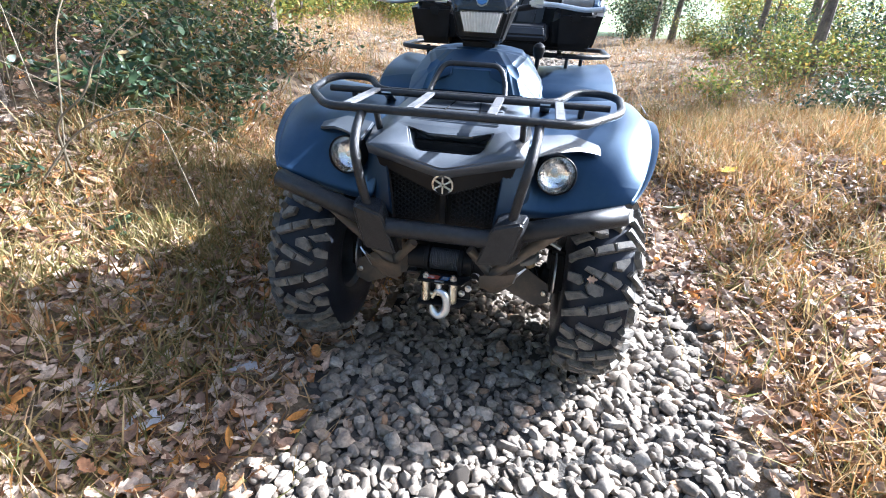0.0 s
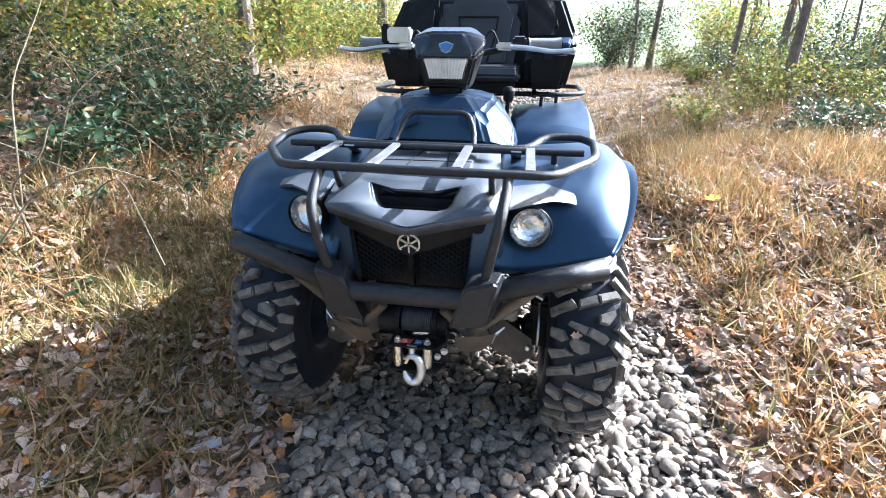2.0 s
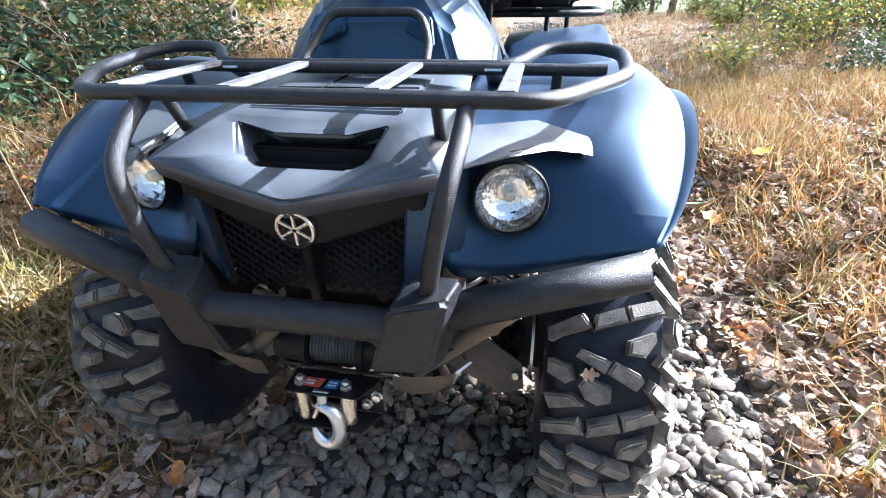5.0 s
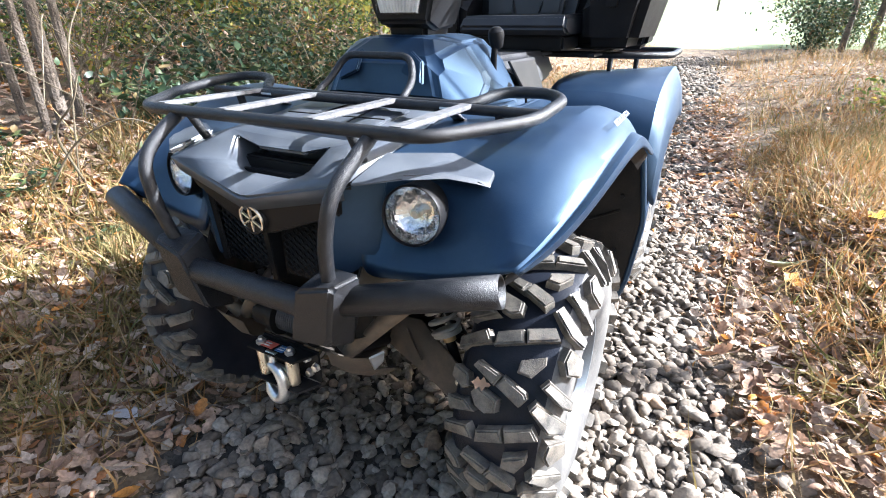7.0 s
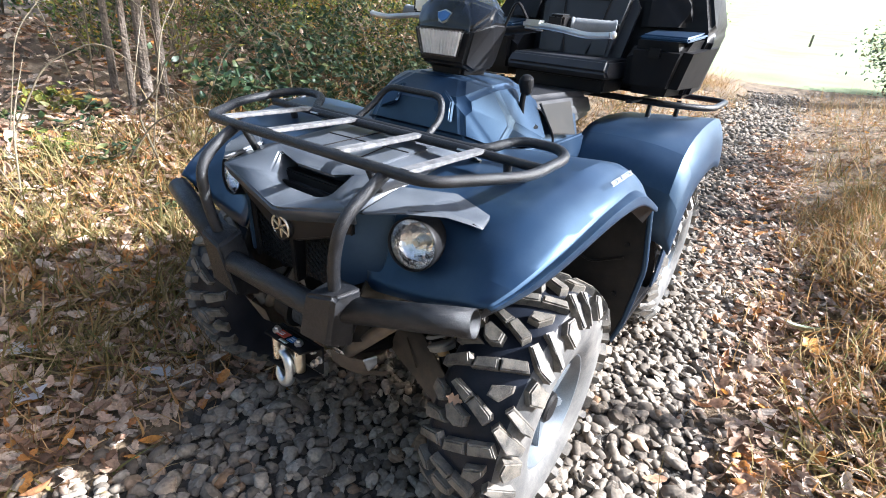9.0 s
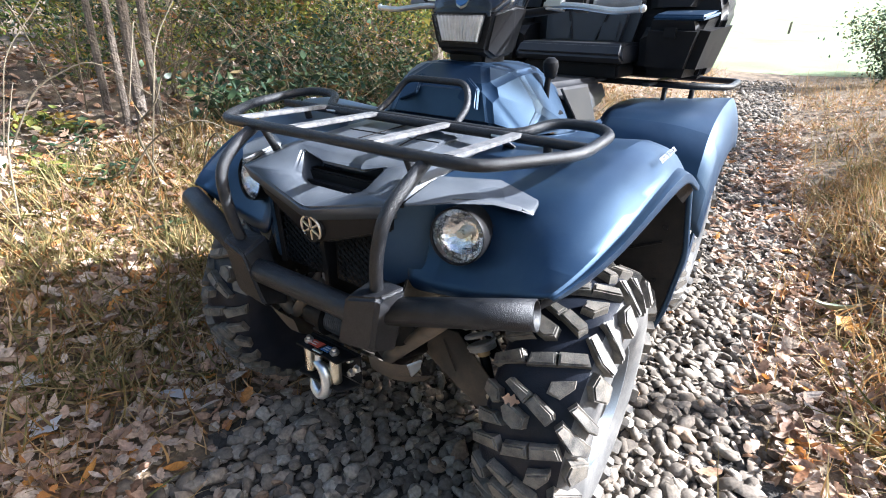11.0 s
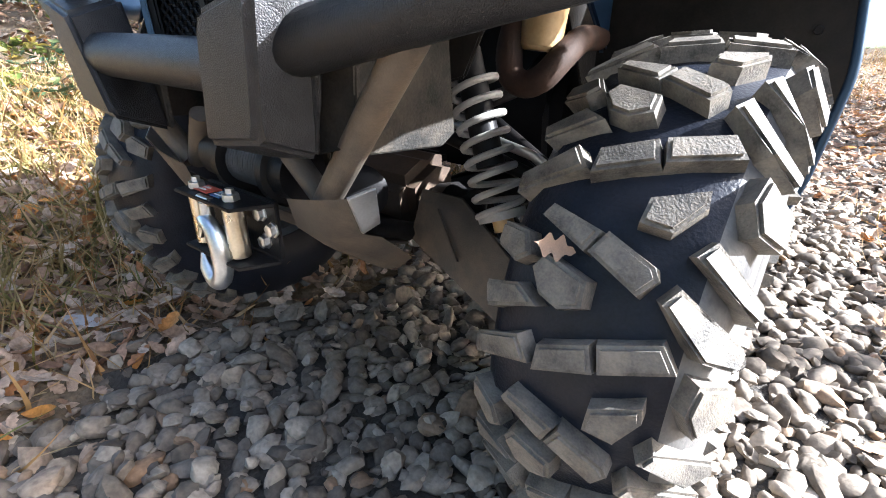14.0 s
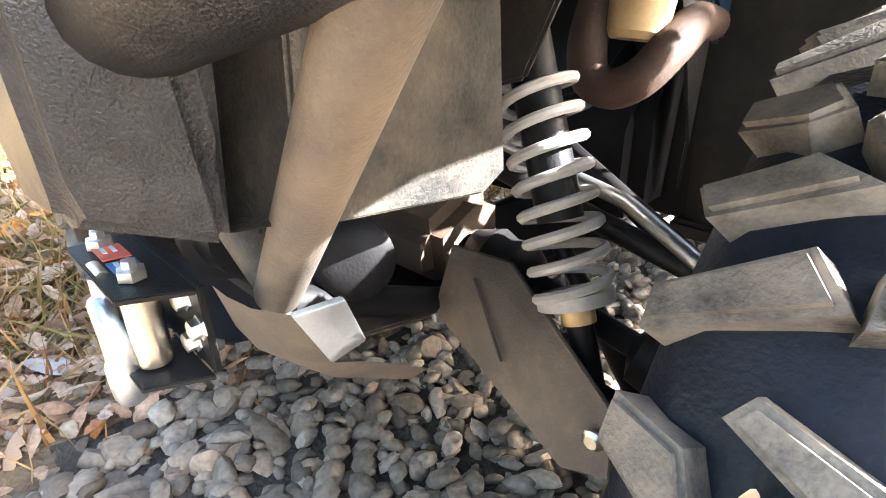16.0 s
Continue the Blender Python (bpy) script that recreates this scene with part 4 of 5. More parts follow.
# console, steering, seat
console = part("console", hull([(s * x, y, z) for s in (-1, 1) for x, y, z in ((0.160, 0.085, 0.915), (0.130, 0.105, 1.005), (0.080, 0.18, 1.055), (0.235, 0.14, 0.890), (0.235, 0.21, 0.955), (0.165, 0.21, 1.040), (0.165, 0.33, 1.045), (0.085, 0.40, 1.055), (0.235, 0.46, 0.87), (0.13, 0.55, 0.985))], 0.012, 3), PLASTIC, atv, "faceted matte front console", 16)
for s in (-1, 1):
    part("console_facet", plate([(s * 0.064, 0.092, 0.975), (s * 0.122, 0.090, 0.950), (s * 0.115, 0.105, 1.000), (s * 0.070, 0.132, 1.022)][::-s], 0.012, 0.003), PLASTIC, console)
    part("side_cover", plate([(s * 0.205, 0.12, 0.885), (s * 0.20, 0.20, 0.76), (s * 0.20, 0.42, 0.58), (s * 0.20, 0.80, 0.56), (s * 0.205, 0.80, 0.86), (s * 0.225, 0.46, 0.862)][::-s], 0.02, 0.006), PLASTIC, atv, "matte plastic side cover")
    part("knee_panel", hull([(s * x, y, z) for x, y, z in ((0.20, 0.40, 0.84), (0.17, 0.44, 0.955), (0.21, 0.82, 0.80), (0.16, 0.84, 0.93), (0.245, 0.62, 0.72), (0.245, 0.44, 0.72))], 0.012), PLASTIC, atv)
    part("footboard", block((min(s * 0.20, s * 0.585), 0.375, 0.315), (max(s * 0.20, s * 0.585), 0.90, 0.345), 0.008), TRIM, atv, "black footboard")
    part("rear_flap", plate([(s * 0.585, 0.86, 0.345), (s * 0.20, 0.86, 0.345), (s * 0.20, 0.80, 0.66), (s * 0.560, 0.80, 0.60)][::s], 0.008, 0.003), LINER, atv, "black fender front panel")
# gear lever
lever = part("gear_lever", tube([(0.196, 0.330, 0.930), (0.204, 0.305, 1.0), (0.205, 0.308, 1.040)], 0.008), TRIM, atv, "gear lever with a black knob")
part("knob", turned([(-0.032, 0.010), (-0.026, 0.016), (0.0, 0.021), (0.012, 0.019), (0.020, 0.011), (0.022, 0)], (0.206, 0.310, 1.052), (0, -0.25, 1), 24), TRIM, lever)
part("gate_plate", plate([(0.165, 0.27, 0.962), (0.225, 0.27, 0.925), (0.225, 0.40, 0.925), (0.165, 0.40, 0.962)], 0.006, 0.002), TRIM, lever)
part("gate_mark", plate([(0.172, 0.285, 0.961), (0.185, 0.285, 0.953), (0.185, 0.30, 0.953), (0.172, 0.30, 0.961)], 0.003), DECAL, lever)
# headlight pod on the handlebar
pod = part("headlight_pod", hull([(s * x, y, z) for s in (-1, 1) for x, y, z in ((0.070, 0.190, 1.052), (0.092, 0.182, 1.128), (0.125, 0.245, 1.182), (0.058, 0.205, 1.200), (0.035, 0.175, 1.140), (0.075, 0.30, 1.215), (0.060, 0.27, 1.035), (0.10, 0.34, 1.165), (0.055, 0.36, 1.06))], 0.008, 3), PODGLOSS, atv, "angular handlebar pod with a headlight")
part("pod_shell", hull([(s * x, y, z) for s in (-1, 1) for x, y, z in ((0.074, 0.184, 1.040), (0.097, 0.178, 1.128), (0.118, 0.25, 1.150), (0.066, 0.25, 1.020), (0.108, 0.34, 1.150), (0.070, 0.35, 1.030))], 0.008, 3), TRIM, pod, "black lower shell of the pod")
lampb = part("pod_lamp", hull([(s * x, y, z) for s in (-1, 1) for x, y, z in ((0.058, 0.178, 1.055), (0.078, 0.172, 1.128), (0.058, 0.21, 1.055), (0.078, 0.21, 1.128))], 0.005), TRIM, pod, "clear rectangular headlight")
part("pod_reflector", hull([(s * x, y, z) for s in (-1, 1) for x, y, z in ((0.054, 0.1755, 1.060), (0.073, 0.1695, 1.123), (0.050, 0.19, 1.064), (0.066, 0.19, 1.119))], 0.003), LAMPWHITE, pod)
for k in range(13):
    x = -0.060 + k * 0.010
    part("optic_rib", tube([(x * 0.84, 0.1745, 1.062), (x * 1.08, 0.1690, 1.121)], 0.0022, segs=6), LAMPWHITE, pod)
pl = part("pod_lens", hull([(s * x, y, z) for s in (-1, 1) for x, y, z in ((0.057, 0.168, 1.057), (0.077, 0.162, 1.126), (0.057, 0.172, 1.057), (0.077, 0.166, 1.126))], 0.003), GLASS, pod, "clear lens")
pl.visible_shadow = False
part("pod_badge", plate([(-0.026, 0.186, 1.166), (-0.018, 0.177, 1.146), (0, 0.174, 1.138), (0.018, 0.177, 1.146), (0.026, 0.186, 1.166), (0.0, 0.190, 1.174)], 0.006, 0.002), SILVER, pod, "shield badge in silver and blue")
part("badge_face", plate([(-0.020, 0.1815, 1.163), (-0.013, 0.1745, 1.149), (0, 0.1715, 1.143), (0.013, 0.1745, 1.149), (0.020, 0.1815, 1.163), (0.0, 0.1855, 1.169)], 0.004), BLUE, pod)
part("pod_neck", hull([(s * x, y, z) for s in (-1, 1) for x, y, z in ((0.062, 0.21, 1.105), (0.048, 0.22, 1.01), (0.062, 0.34, 1.105), (0.05, 0.34, 1.01))], 0.01), TRIM, atv)
bar_ob = part("handlebar", tube([(-0.37, 0.470, 1.168), (-0.24, 0.430, 1.165), (-0.10, 0.34, 1.130), (0.10, 0.34, 1.130), (0.24, 0.430, 1.165), (0.37, 0.470, 1.165)], 0.011, 0.08), TRIM, atv, "black handlebar with grey grips")
for s in (-1, 1):
    g = Vector((s * 0.37, 0.470, 1.165)) - Vector((s * 0.24, 0.430, 1.165))
    a = Vector((s * 0.25, 0.433, 1.165))
    grip = part("grip", turned([(0, 0.019), (0.004, 0.019)] + [(0.008 + k * 0.008, 0.0165 + 0.0012 * (k % 2)) for k in range(13)] + [(0.114, 0.020), (0.118, 0.020), (0.120, 0.0)], a, g, 20), GRIP, bar_ob, "grey rubber grip")
    part("switch_housing", hull([(s * x, y, z) for x in (0.200, 0.245) for y, z in ((0.385, 1.145), (0.385, 1.185), (0.44, 1.140), (0.44, 1.19))], 0.006), TRIM, bar_ob)
    part("lever_mount", hull([(s * x, y, z) for x in (0.145, 0.200) for y, z in ((0.345, 1.146), (0.345, 1.168), (0.385, 1.140), (0.385, 1.168))], 0.006), ALU, bar_ob)
    part("brake_lever", sweep(bmesh.new(), rounded([(s * 0.17, 0.355, 1.155), (s * 0.24, 0.350, 1.153), (s * 0.34, 0.335, 1.140), (s * 0.395, 0.336, 1.146)], 0.04), 0.008, 10, radii=None), ALU, bar_ob, "polished brake lever")
    part("lever_tip", turned([(-0.009, 0), (-0.006, 0.007), (0, 0.010), (0.006, 0.007), (0.009, 0)], (s * 0.402, 0.337, 1.147), (1, 0, 0), 14), ALU, bar_ob)
    part("brake_hose", tube([(s * 0.15, 0.36, 1.17), (s * 0.13, 0.33, 1.215), (s * 0.10, 0.35, 1.17), (s * 0.06, 0.33, 1.05)], 0.004, 0.03, segs=6), TRIM, bar_ob)
part("fluid_reservoir", block((-0.235, 0.345, 1.165), (-0.155, 0.405, 1.215), 0.006), ALU, bar_ob, "silver brake fluid reservoir")
part("throttle_box", block((-0.265, 0.375, 1.160), (-0.232, 0.425, 1.225), 0.006), TRIM, bar_ob)
LIFT = Matrix.Translation((0.008, -0.008, 0.043))
for ob in (pod, bar_ob):
    ob.matrix_local = LIFT
seat = part("seat", hull([(s * x, y, z) for s in (-1, 1) for x, y, z in ((0.105, 0.50, 0.985), (0.175, 0.56, 0.92), (0.17, 1.02, 0.90), (0.13, 1.02, 0.985), (0.12, 0.70, 0.965), (0.18, 0.8, 0.87))], 0.022, 3), SEATVINYL, atv, "black vinyl seat")
bag = part("seat_cover_flap", plate([(0.175, 0.50, 0.975), (0.222, 0.52, 0.89), (0.222, 0.72, 0.865), (0.17, 0.75, 0.97)], 0.006, 0.002), LINER, atv, "black fabric flap beside the seat")
part("strap", tube([(0.175, 0.49, 0.98), (0.226, 0.51, 0.89), (0.226, 0.53, 0.84)], 0.004, 0.02, segs=6), TRIM, bag)

# rear fenders and rack
REAR = [
    (0.200, [(0.765, 0.60), (0.77, 0.76), (0.84, 0.872), (1.00, 0.890), (1.20, 0.892), (1.45, 0.880), (1.60, 0.850)]),
    (0.340, [(0.765, 0.58), (0.77, 0.76), (0.85, 0.884), (1.00, 0.905), (1.20, 0.905), (1.45, 0.895), (1.60, 0.860)]),
    (0.470, [(0.775, 0.56), (0.78, 0.74), (0.86, 0.872), (1.02, 0.903), (1.20, 0.912), (1.43, 0.908), (1.57, 0.870)]),
    (0.562, [(0.790, 0.54), (0.795, 0.72), (0.868, 0.852), (1.03, 0.895), (1.20, 0.914), (1.43, 0.920), (1.57, 0.885)]),
    (0.602, [(0.805, 0.52), (0.815, 0.66), (0.885, 0.790), (1.05, 0.835), (1.20, 0.850), (1.42, 0.845), (1.55, 0.800)]),
    (0.614, [(0.820, 0.48), (0.835, 0.60), (0.910, 0.700), (1.06, 0.735), (1.20, 0.745), (1.40, 0.730), (1.53, 0.680)]),
]
for s in (-1, 1):
    panel("rear_fender", [[(s * x, y, z) for y, z in col] for x, col in REAR], PLASTIC, atv, "matte dark blue-grey plastic rear fender", 0.005, 2, ((2, 0.5), (3, 0.85), (5, 1.0)))
    part("fender_side", plate([(s * 0.588, 0.83, 0.60), (s * 0.590, 0.93, 0.665), (s * 0.585, 0.885, 0.36), (s * 0.580, 0.83, 0.345)][::s], 0.008, 0.002), PLASTIC, atv)
    part("tail_lamp", block((min(s * 0.30, s * 0.42), 1.58, 0.80), (max(s * 0.30, s * 0.42), 1.61, 0.84), 0.006), RED, atv)
    part("reflector_strip", plate([(s * 0.462, 0.300, 0.862), (s * 0.518, 0.296, 0.836), (s * 0.522, 0.318, 0.828), (s * 0.466, 0.322, 0.854)][::-s], 0.004), RED, atv, "small red-brown fender strip")
rear = part("rear_rack", tube([(0.555, 1.24, 0.965), (0.555, 1.64, 0.965), (-0.555, 1.64, 0.965), (-0.555, 1.24, 0.965), (-0.42, 1.16, 0.965), (0.42, 1.16, 0.965)], 0.0125, 0.07, True), PAINT, atv, "black tubular rear rack")
for x in (-0.3, -0.1, 0.1, 0.3):
    part("rack_slat", block((x - 0.012, 1.0, 0.964), (x + 0.012, 1.64, 0.975), 0.002), PAINT, rear)
for s in (-1, 1):
    part("rack_leg", tube([(s * 0.42, 1.30, 0.972), (s * 0.42, 1.30, 0.88)], 0.010), PAINT, rear)
    part("rack_leg", tube([(s * 0.34, 1.17, 0.965), (s * 0.34, 1.17, 0.885)], 0.010), PAINT, rear)
part("frame_tail", block((-0.12, 0.8, 0.36), (0.12, 1.5, 0.62), 0.03), TRIM, atv, "dark frame and gearcase under the tail")
part("rear_axle", tube([(-0.40, 1.25, 0.33), (0.40, 1.25, 0.33)], 0.03), TRIM, atv)

# cargo box with passenger backrest, strapped on the rear rack
box = thing("cargo_box", "black plastic cargo box with padded backrest on the rear rack", "cargo box", (0.01, 0, 0.054))
box.scale = (1.06, 1, 1)
part("box_body", hull([(s * x, y, z) for s in (-1, 1) for x, y, z in ((0.42, 1.22, 0.931), (0.40, 1.58, 0.931), (0.46, 1.22, 1.16), (0.44, 1.62, 1.20), (0.38, 1.30, 1.36), (0.38, 1.58, 1.38))], 0.02, 3), TRIM, box, "black moulded box")
for s in (-1, 1):
    pod_ = part("arm_bin", hull([(s * x, y, z) for x, y, z in ((0.225, 1.02, 0.945), (0.405, 1.02, 0.945), (0.215, 1.00, 1.130), (0.440, 1.00, 1.130), (0.24, 1.30, 0.945), (0.43, 1.36, 0.945), (0.24, 1.30, 1.165), (0.475, 1.38, 1.165))], 0.032, 4), TRIM, box, "black side bin with an armrest lid")
    part("bin_lid", hull([(s * x, y, z) for x, y, z in ((0.250, 1.03, 1.134), (0.415, 1.03, 1.134), (0.255, 1.22, 1.158), (0.435, 1.24, 1.160), (0.255, 1.035, 1.152), (0.410, 1.035, 1.152), (0.26, 1.215, 1.175), (0.43, 1.235, 1.177))], 0.006), PLASTIC, pod_)
    part("box_wing", hull([(s * x, y, z) for x, y, z in ((0.20, 1.18, 1.15), (0.40, 1.20, 1.16), (0.38, 1.24, 1.27), (0.30, 1.26, 1.38), (0.18, 1.22, 1.38), (0.36, 1.38, 1.27), (0.30, 1.40, 1.38), (0.20, 1.34, 1.15), (0.42, 1.34, 1.16))], 0.030, 4), TRIM, box)
    part("bin_latch", block((min(s * 0.30, s * 0.34), 0.996, 1.075), (max(s * 0.30, s * 0.34), 1.012, 1.11), 0.003), TRIM, pod_)
back = part("backrest", hull([(s * x, y, z) for s in (-1, 1) for x, y, z in ((0.165, 1.09, 1.02), (0.195, 1.15, 1.28), (0.145, 1.17, 1.355), (0.165, 1.20, 1.02), (0.195, 1.24, 1.28), (0.145, 1.25, 1.355))], 0.038, 4), SEATVINYL, box, "padded black vinyl backrest")
for s in (-1, 1):
    part("backrest_seam", tube([(s * 0.045, 1.097, 1.06), (s * 0.075, 1.118, 1.16), (s * 0.09, 1.145, 1.265)], 0.004, segs=6), TRIM, back)
    part("backrest_pad", hull([(s * x, y, z) for x, y, z in ((0.055, 1.092, 1.06), (0.125, 1.092, 1.06), (0.055, 1.108, 1.13), (0.125, 1.108, 1.13), (0.055, 1.12, 1.06), (0.125, 1.13, 1.13))], 0.004), SEATVINYL, back)
part("backrest_seam", tube([(-0.09, 1.143, 1.265), (0.09, 1.143, 1.265)], 0.004, segs=6), TRIM, back)
part("passenger_seat", hull([(s * x, y, z) for s in (-1, 1) for x, y, z in ((0.205, 0.93, 0.985), (0.215, 1.18, 0.99), (0.195, 0.915, 1.010), (0.20, 1.18, 1.058), (0.19, 0.94, 1.050))], 0.026, 4), SEATVINYL, box, "padded passenger seat")
part("seat_base", block((-0.18, 0.97, 0.931), (0.18, 1.2, 0.985), 0.008), TRIM, box)

# ---- gravel ----
rng = np.random.default_rng(5)


def stone_shape(seed):
    """A worn, angular stone of 32 faces."""
    segs, lat = 8, (0.32, 0.68)
    vs = [(0, 0, 1)]
    rows = []
    for a in (0.25, 0.5, 0.75):
        rows.append([len(vs) + k for k in range(segs)])
        for k in range(segs):
            b = 2 * math.pi * (k + 0.5 * (a == 0.5)) / segs
            vs.append((math.sin(a * math.pi) * math.cos(b), math.sin(a * math.pi) * math.sin(b), math.cos(a * math.pi)))
    vs.append((0, 0, -1))
    fs = [(0, rows[0][k], rows[0][(k + 1) % segs]) for k in range(segs)]
    for a, b in zip(rows, rows[1:]):
        fs += [(a[k], b[k], b[(k + 1) % segs], a[(k + 1) % segs]) for k in range(segs)]
    fs += [(len(vs) - 1, rows[2][(k + 1) % segs], rows[2][k]) for k in range(segs)]
    out = []
    r = random.Random(seed)
    cuts = [(Vector((r.gauss(0, 1), r.gauss(0, 1), r.gauss(0, 1))).normalized(), r.uniform(0.70, 0.97)) for _ in range(5)]
    for v in vs:
        v = Vector(v)
        n = noise.noise(v * 0.9 + Vector((seed * 7.1, 2, 1))) * 0.55 + noise.noise(v * 2.2 + Vector((seed * 3.3, 5, 8))) * 0.22
        p = v * (1 + n)
        p = Vector([math.copysign(abs(c) ** 0.80, c) for c in p])
        for d, h in cuts:
            p -= d * max(0.0, p.dot(d) - h)
        out.append(p)
    return np.array([tuple(p) for p in out]), fs


STONES = [stone_shape(k) for k in range(14)]


def stone_places(y0, y1, pitch, size, lift=0.0, keep=1.0):
    out = []
    y = y0
    while y < y1:
        l, r = gravel_edges(y)
        x = l - 0.10
        while x < r + 0.10:
            px, py = x + rng.normal(0, pitch * 0.32), y + rng.normal(0, pitch * 0.32)
            edge = min(px - l, r - px)
            if rng.random() < keep * (1 if edge > 0.05 else 0.35 if edge > -0.05 else 0.10):
                s = size * float(np.clip(rng.lognormal(0, 0.30), 0.5, 1.75))
                a, b, c = s * rng.uniform(1.0, 1.6), s * rng.uniform(0.75, 1.05), s * rng.uniform(0.42, 0.75)
                rot = turn(rng.normal(0, 0.42), rng.normal(0, 0.42), rng.uniform(0, 6.28))
                out.append((int(rng.integers(len(STONES))), rot @ np.diag((a, b, c)), (px, py, height(px, py) + c * 0.45 + lift)))
            x += pitch
        y += pitch * 0.9
    return out


near = stone_places(-1.9, 2.6, 0.0305, 0.0165) + stone_places(-1.9, 2.6, 0.042, 0.0168, 0.011, 0.55)
far = stone_places(2.6, 7.0, 0.042, 0.0195) + stone_places(7.0, 17.0, 0.075, 0.031)
mids = [k for k, (_, _, o) in enumerate(near) if -0.15 < o[0] < 0.42 and -0.95 < o[1] < -0.30]
chosen = set(mids[::max(1, len(mids) // 290)][:290])
loose = part("gravel", scattered("gravel", STONES, [p for k, p in enumerate(near) if k not in chosen] + far, STONE), STONE, track)
loose.data.set_sharp_from_angle(angle=radians(62))
tagged(loose, kind="stuff")
shared = [joined("stone", v.tolist(), f, STONE) for v, f in STONES]
for me in shared:
    me.set_sharp_from_angle(angle=radians(62))
for k in sorted(chosen):
    i, m, o = near[k]
    st = part("stone", shared[i], STONE, track)
    st.matrix_local = Matrix.Translation(o) @ Matrix([list(r) for r in m]).to_4x4()


# ---- fallen leaves ----
def leaf_shape(outline, curl, fold, segs):
    """A curled leaf. outline: half-widths from stem to tip."""
    n = len(outline)
    vs, fs = [], []
    for i, w in enumerate(outline):
        t = i / (n - 1)
        x = t - 0.5
        z = curl * (2 * x) ** 2 * 0.25
        vs += [(x, -w, z + fold * w), (x, 0, z), (x, w, z + fold * w * segs)]
    for i in range(n - 1):
        a, b = 3 * i, 3 * i + 3
        fs += [(a, a + 1, b + 1, b), (a + 1, a + 2, b + 2, b + 1)]
    return np.array(vs), fs


OAK = [0.006, 0.010, 0.09, 0.15, 0.12, 0.19, 0.24, 0.17, 0.22, 0.25, 0.17, 0.18, 0.13, 0.03]
OVAL = [0.01, 0.12, 0.20, 0.24, 0.23, 0.17, 0.09, 0.01]
MAPLE = [0.01, 0.03, 0.30, 0.22, 0.46, 0.25, 0.36, 0.14, 0.16, 0.01]
LONG = [0.01, 0.07, 0.13, 0.15, 0.16, 0.13, 0.08, 0.01]
LEAVES = [leaf_shape(o, c, f, s) for o in (OAK, OVAL, LONG, OAK) for c, f, s in ((0.6, 0.7, 1), (-0.8, -0.6, 1), (1.1, 1.1, 0.3), (0.3, 0.3, -1))]
# plain leaves for what grows farther off
LEAVES += [(np.array([(-0.5, 0, 0), (0.05, -w, h), (0.5, 0, -0.08), (0.05, w, h)]), [(0, 1, 2), (0, 2, 3)]) for w, h in ((0.24, 0.10), (0.30, 0.05), (0.20, 0.16), (0.27, -0.06))]


def litter_places(count, box, size, chance, lift=0.012, tilt=0.28):
    out = []
    while len(out) < count:
        x, y = rng.uniform(box[0], box[1]), rng.uniform(box[2], box[3])
        if rng.random() > chance(x, y):
            continue
        s = size * rng.uniform(0.55, 1.35)
        rot = turn(rng.normal(0, tilt), rng.normal(0, tilt), rng.uniform(0, 6.28))
        if rng.random() < 0.4:
            rot = rot @ np.diag((1, 1, -1))
        out.append((int(rng.integers(16)), rot * s, (x, y, height(x, y) + lift + rng.uniform(0, 0.03))))
    return out


def off_track(x, y):
    l, r = gravel_edges(y)
    edge = max(l - x, x - r)
    return 1.0 if edge > 0.02 else 0.5 if edge > -0.06 else 0.012


def left_litter(x, y):
    return off_track(x, y) * (1.0 if x > -1.15 else 0.8 + 0.2 * math.sin(x * 3 + y * 2))


litter = thing("leaf_litter", "dry brown and tan fallen leaves, curled, some orange", "fallen leaves", kind="structure")
left = litter_places(11000, (-2.8, -0.28, -1.9, 2.4), 0.062, left_litter, 0.012, 0.42) + litter_places(5000, (-7.5, -2.4, -1.5, 4.5), 0.095, lambda x, y: 1.0)
right = litter_places(8000, (0.82, 2.6, -1.4, 3.4), 0.064, off_track, 0.012, 0.40)
right += litter_places(1500, (0.30, 1.05, 1.1, 8.0), 0.075, lambda x, y: soft(0.35, 0.85, x) * soft(1.0, 2.5, y))
tail = litter_places(5200, (-7, 7.0, 2.4, 13), 0.10, lambda x, y: max(0.10, off_track(x, y)))
mids = [k for k, (_, _, o) in enumerate(left) if -1.1 < o[0] < -0.4 and -1.2 < o[1] < 0.3]
chosen = set(mids[::max(1, len(mids) // 240)][:240])
tagged(part("loose_leaves", scattered("loose_leaves", LEAVES, [p for k, p in enumerate(left) if k not in chosen] + right + tail, DEADLEAF), DEADLEAF, litter), kind="stuff")
shared = [joined("leaf", v.tolist(), f, DEADLEAF) for v, f in LEAVES]
for k in sorted(chosen):
    i, m, o = left[k]
    part("leaf", shared[i], DEADLEAF, litter).matrix_local = Matrix.Translation(o) @ Matrix([list(r) for r in m]).to_4x4()


# ---- grass ----
def blade_shape(bend, n=4):
    vs, fs = [], []
    for i in range(n + 1):
        t = i / n
        w = 0.012 * (1 - t) ** 0.7
        x, z = bend * t * t, t * (1 - 0.35 * abs(bend) * t)
        vs += [(x, -w, z), (x, w, z)]
    for i in range(n):
        fs.append((2 * i, 2 * i + 1, 2 * i + 3, 2 * i + 2))
    return np.array(vs), fs


BLADES = [blade_shape(b) for b in (0.15, 0.4, 0.7, 1.0, 1.3)]


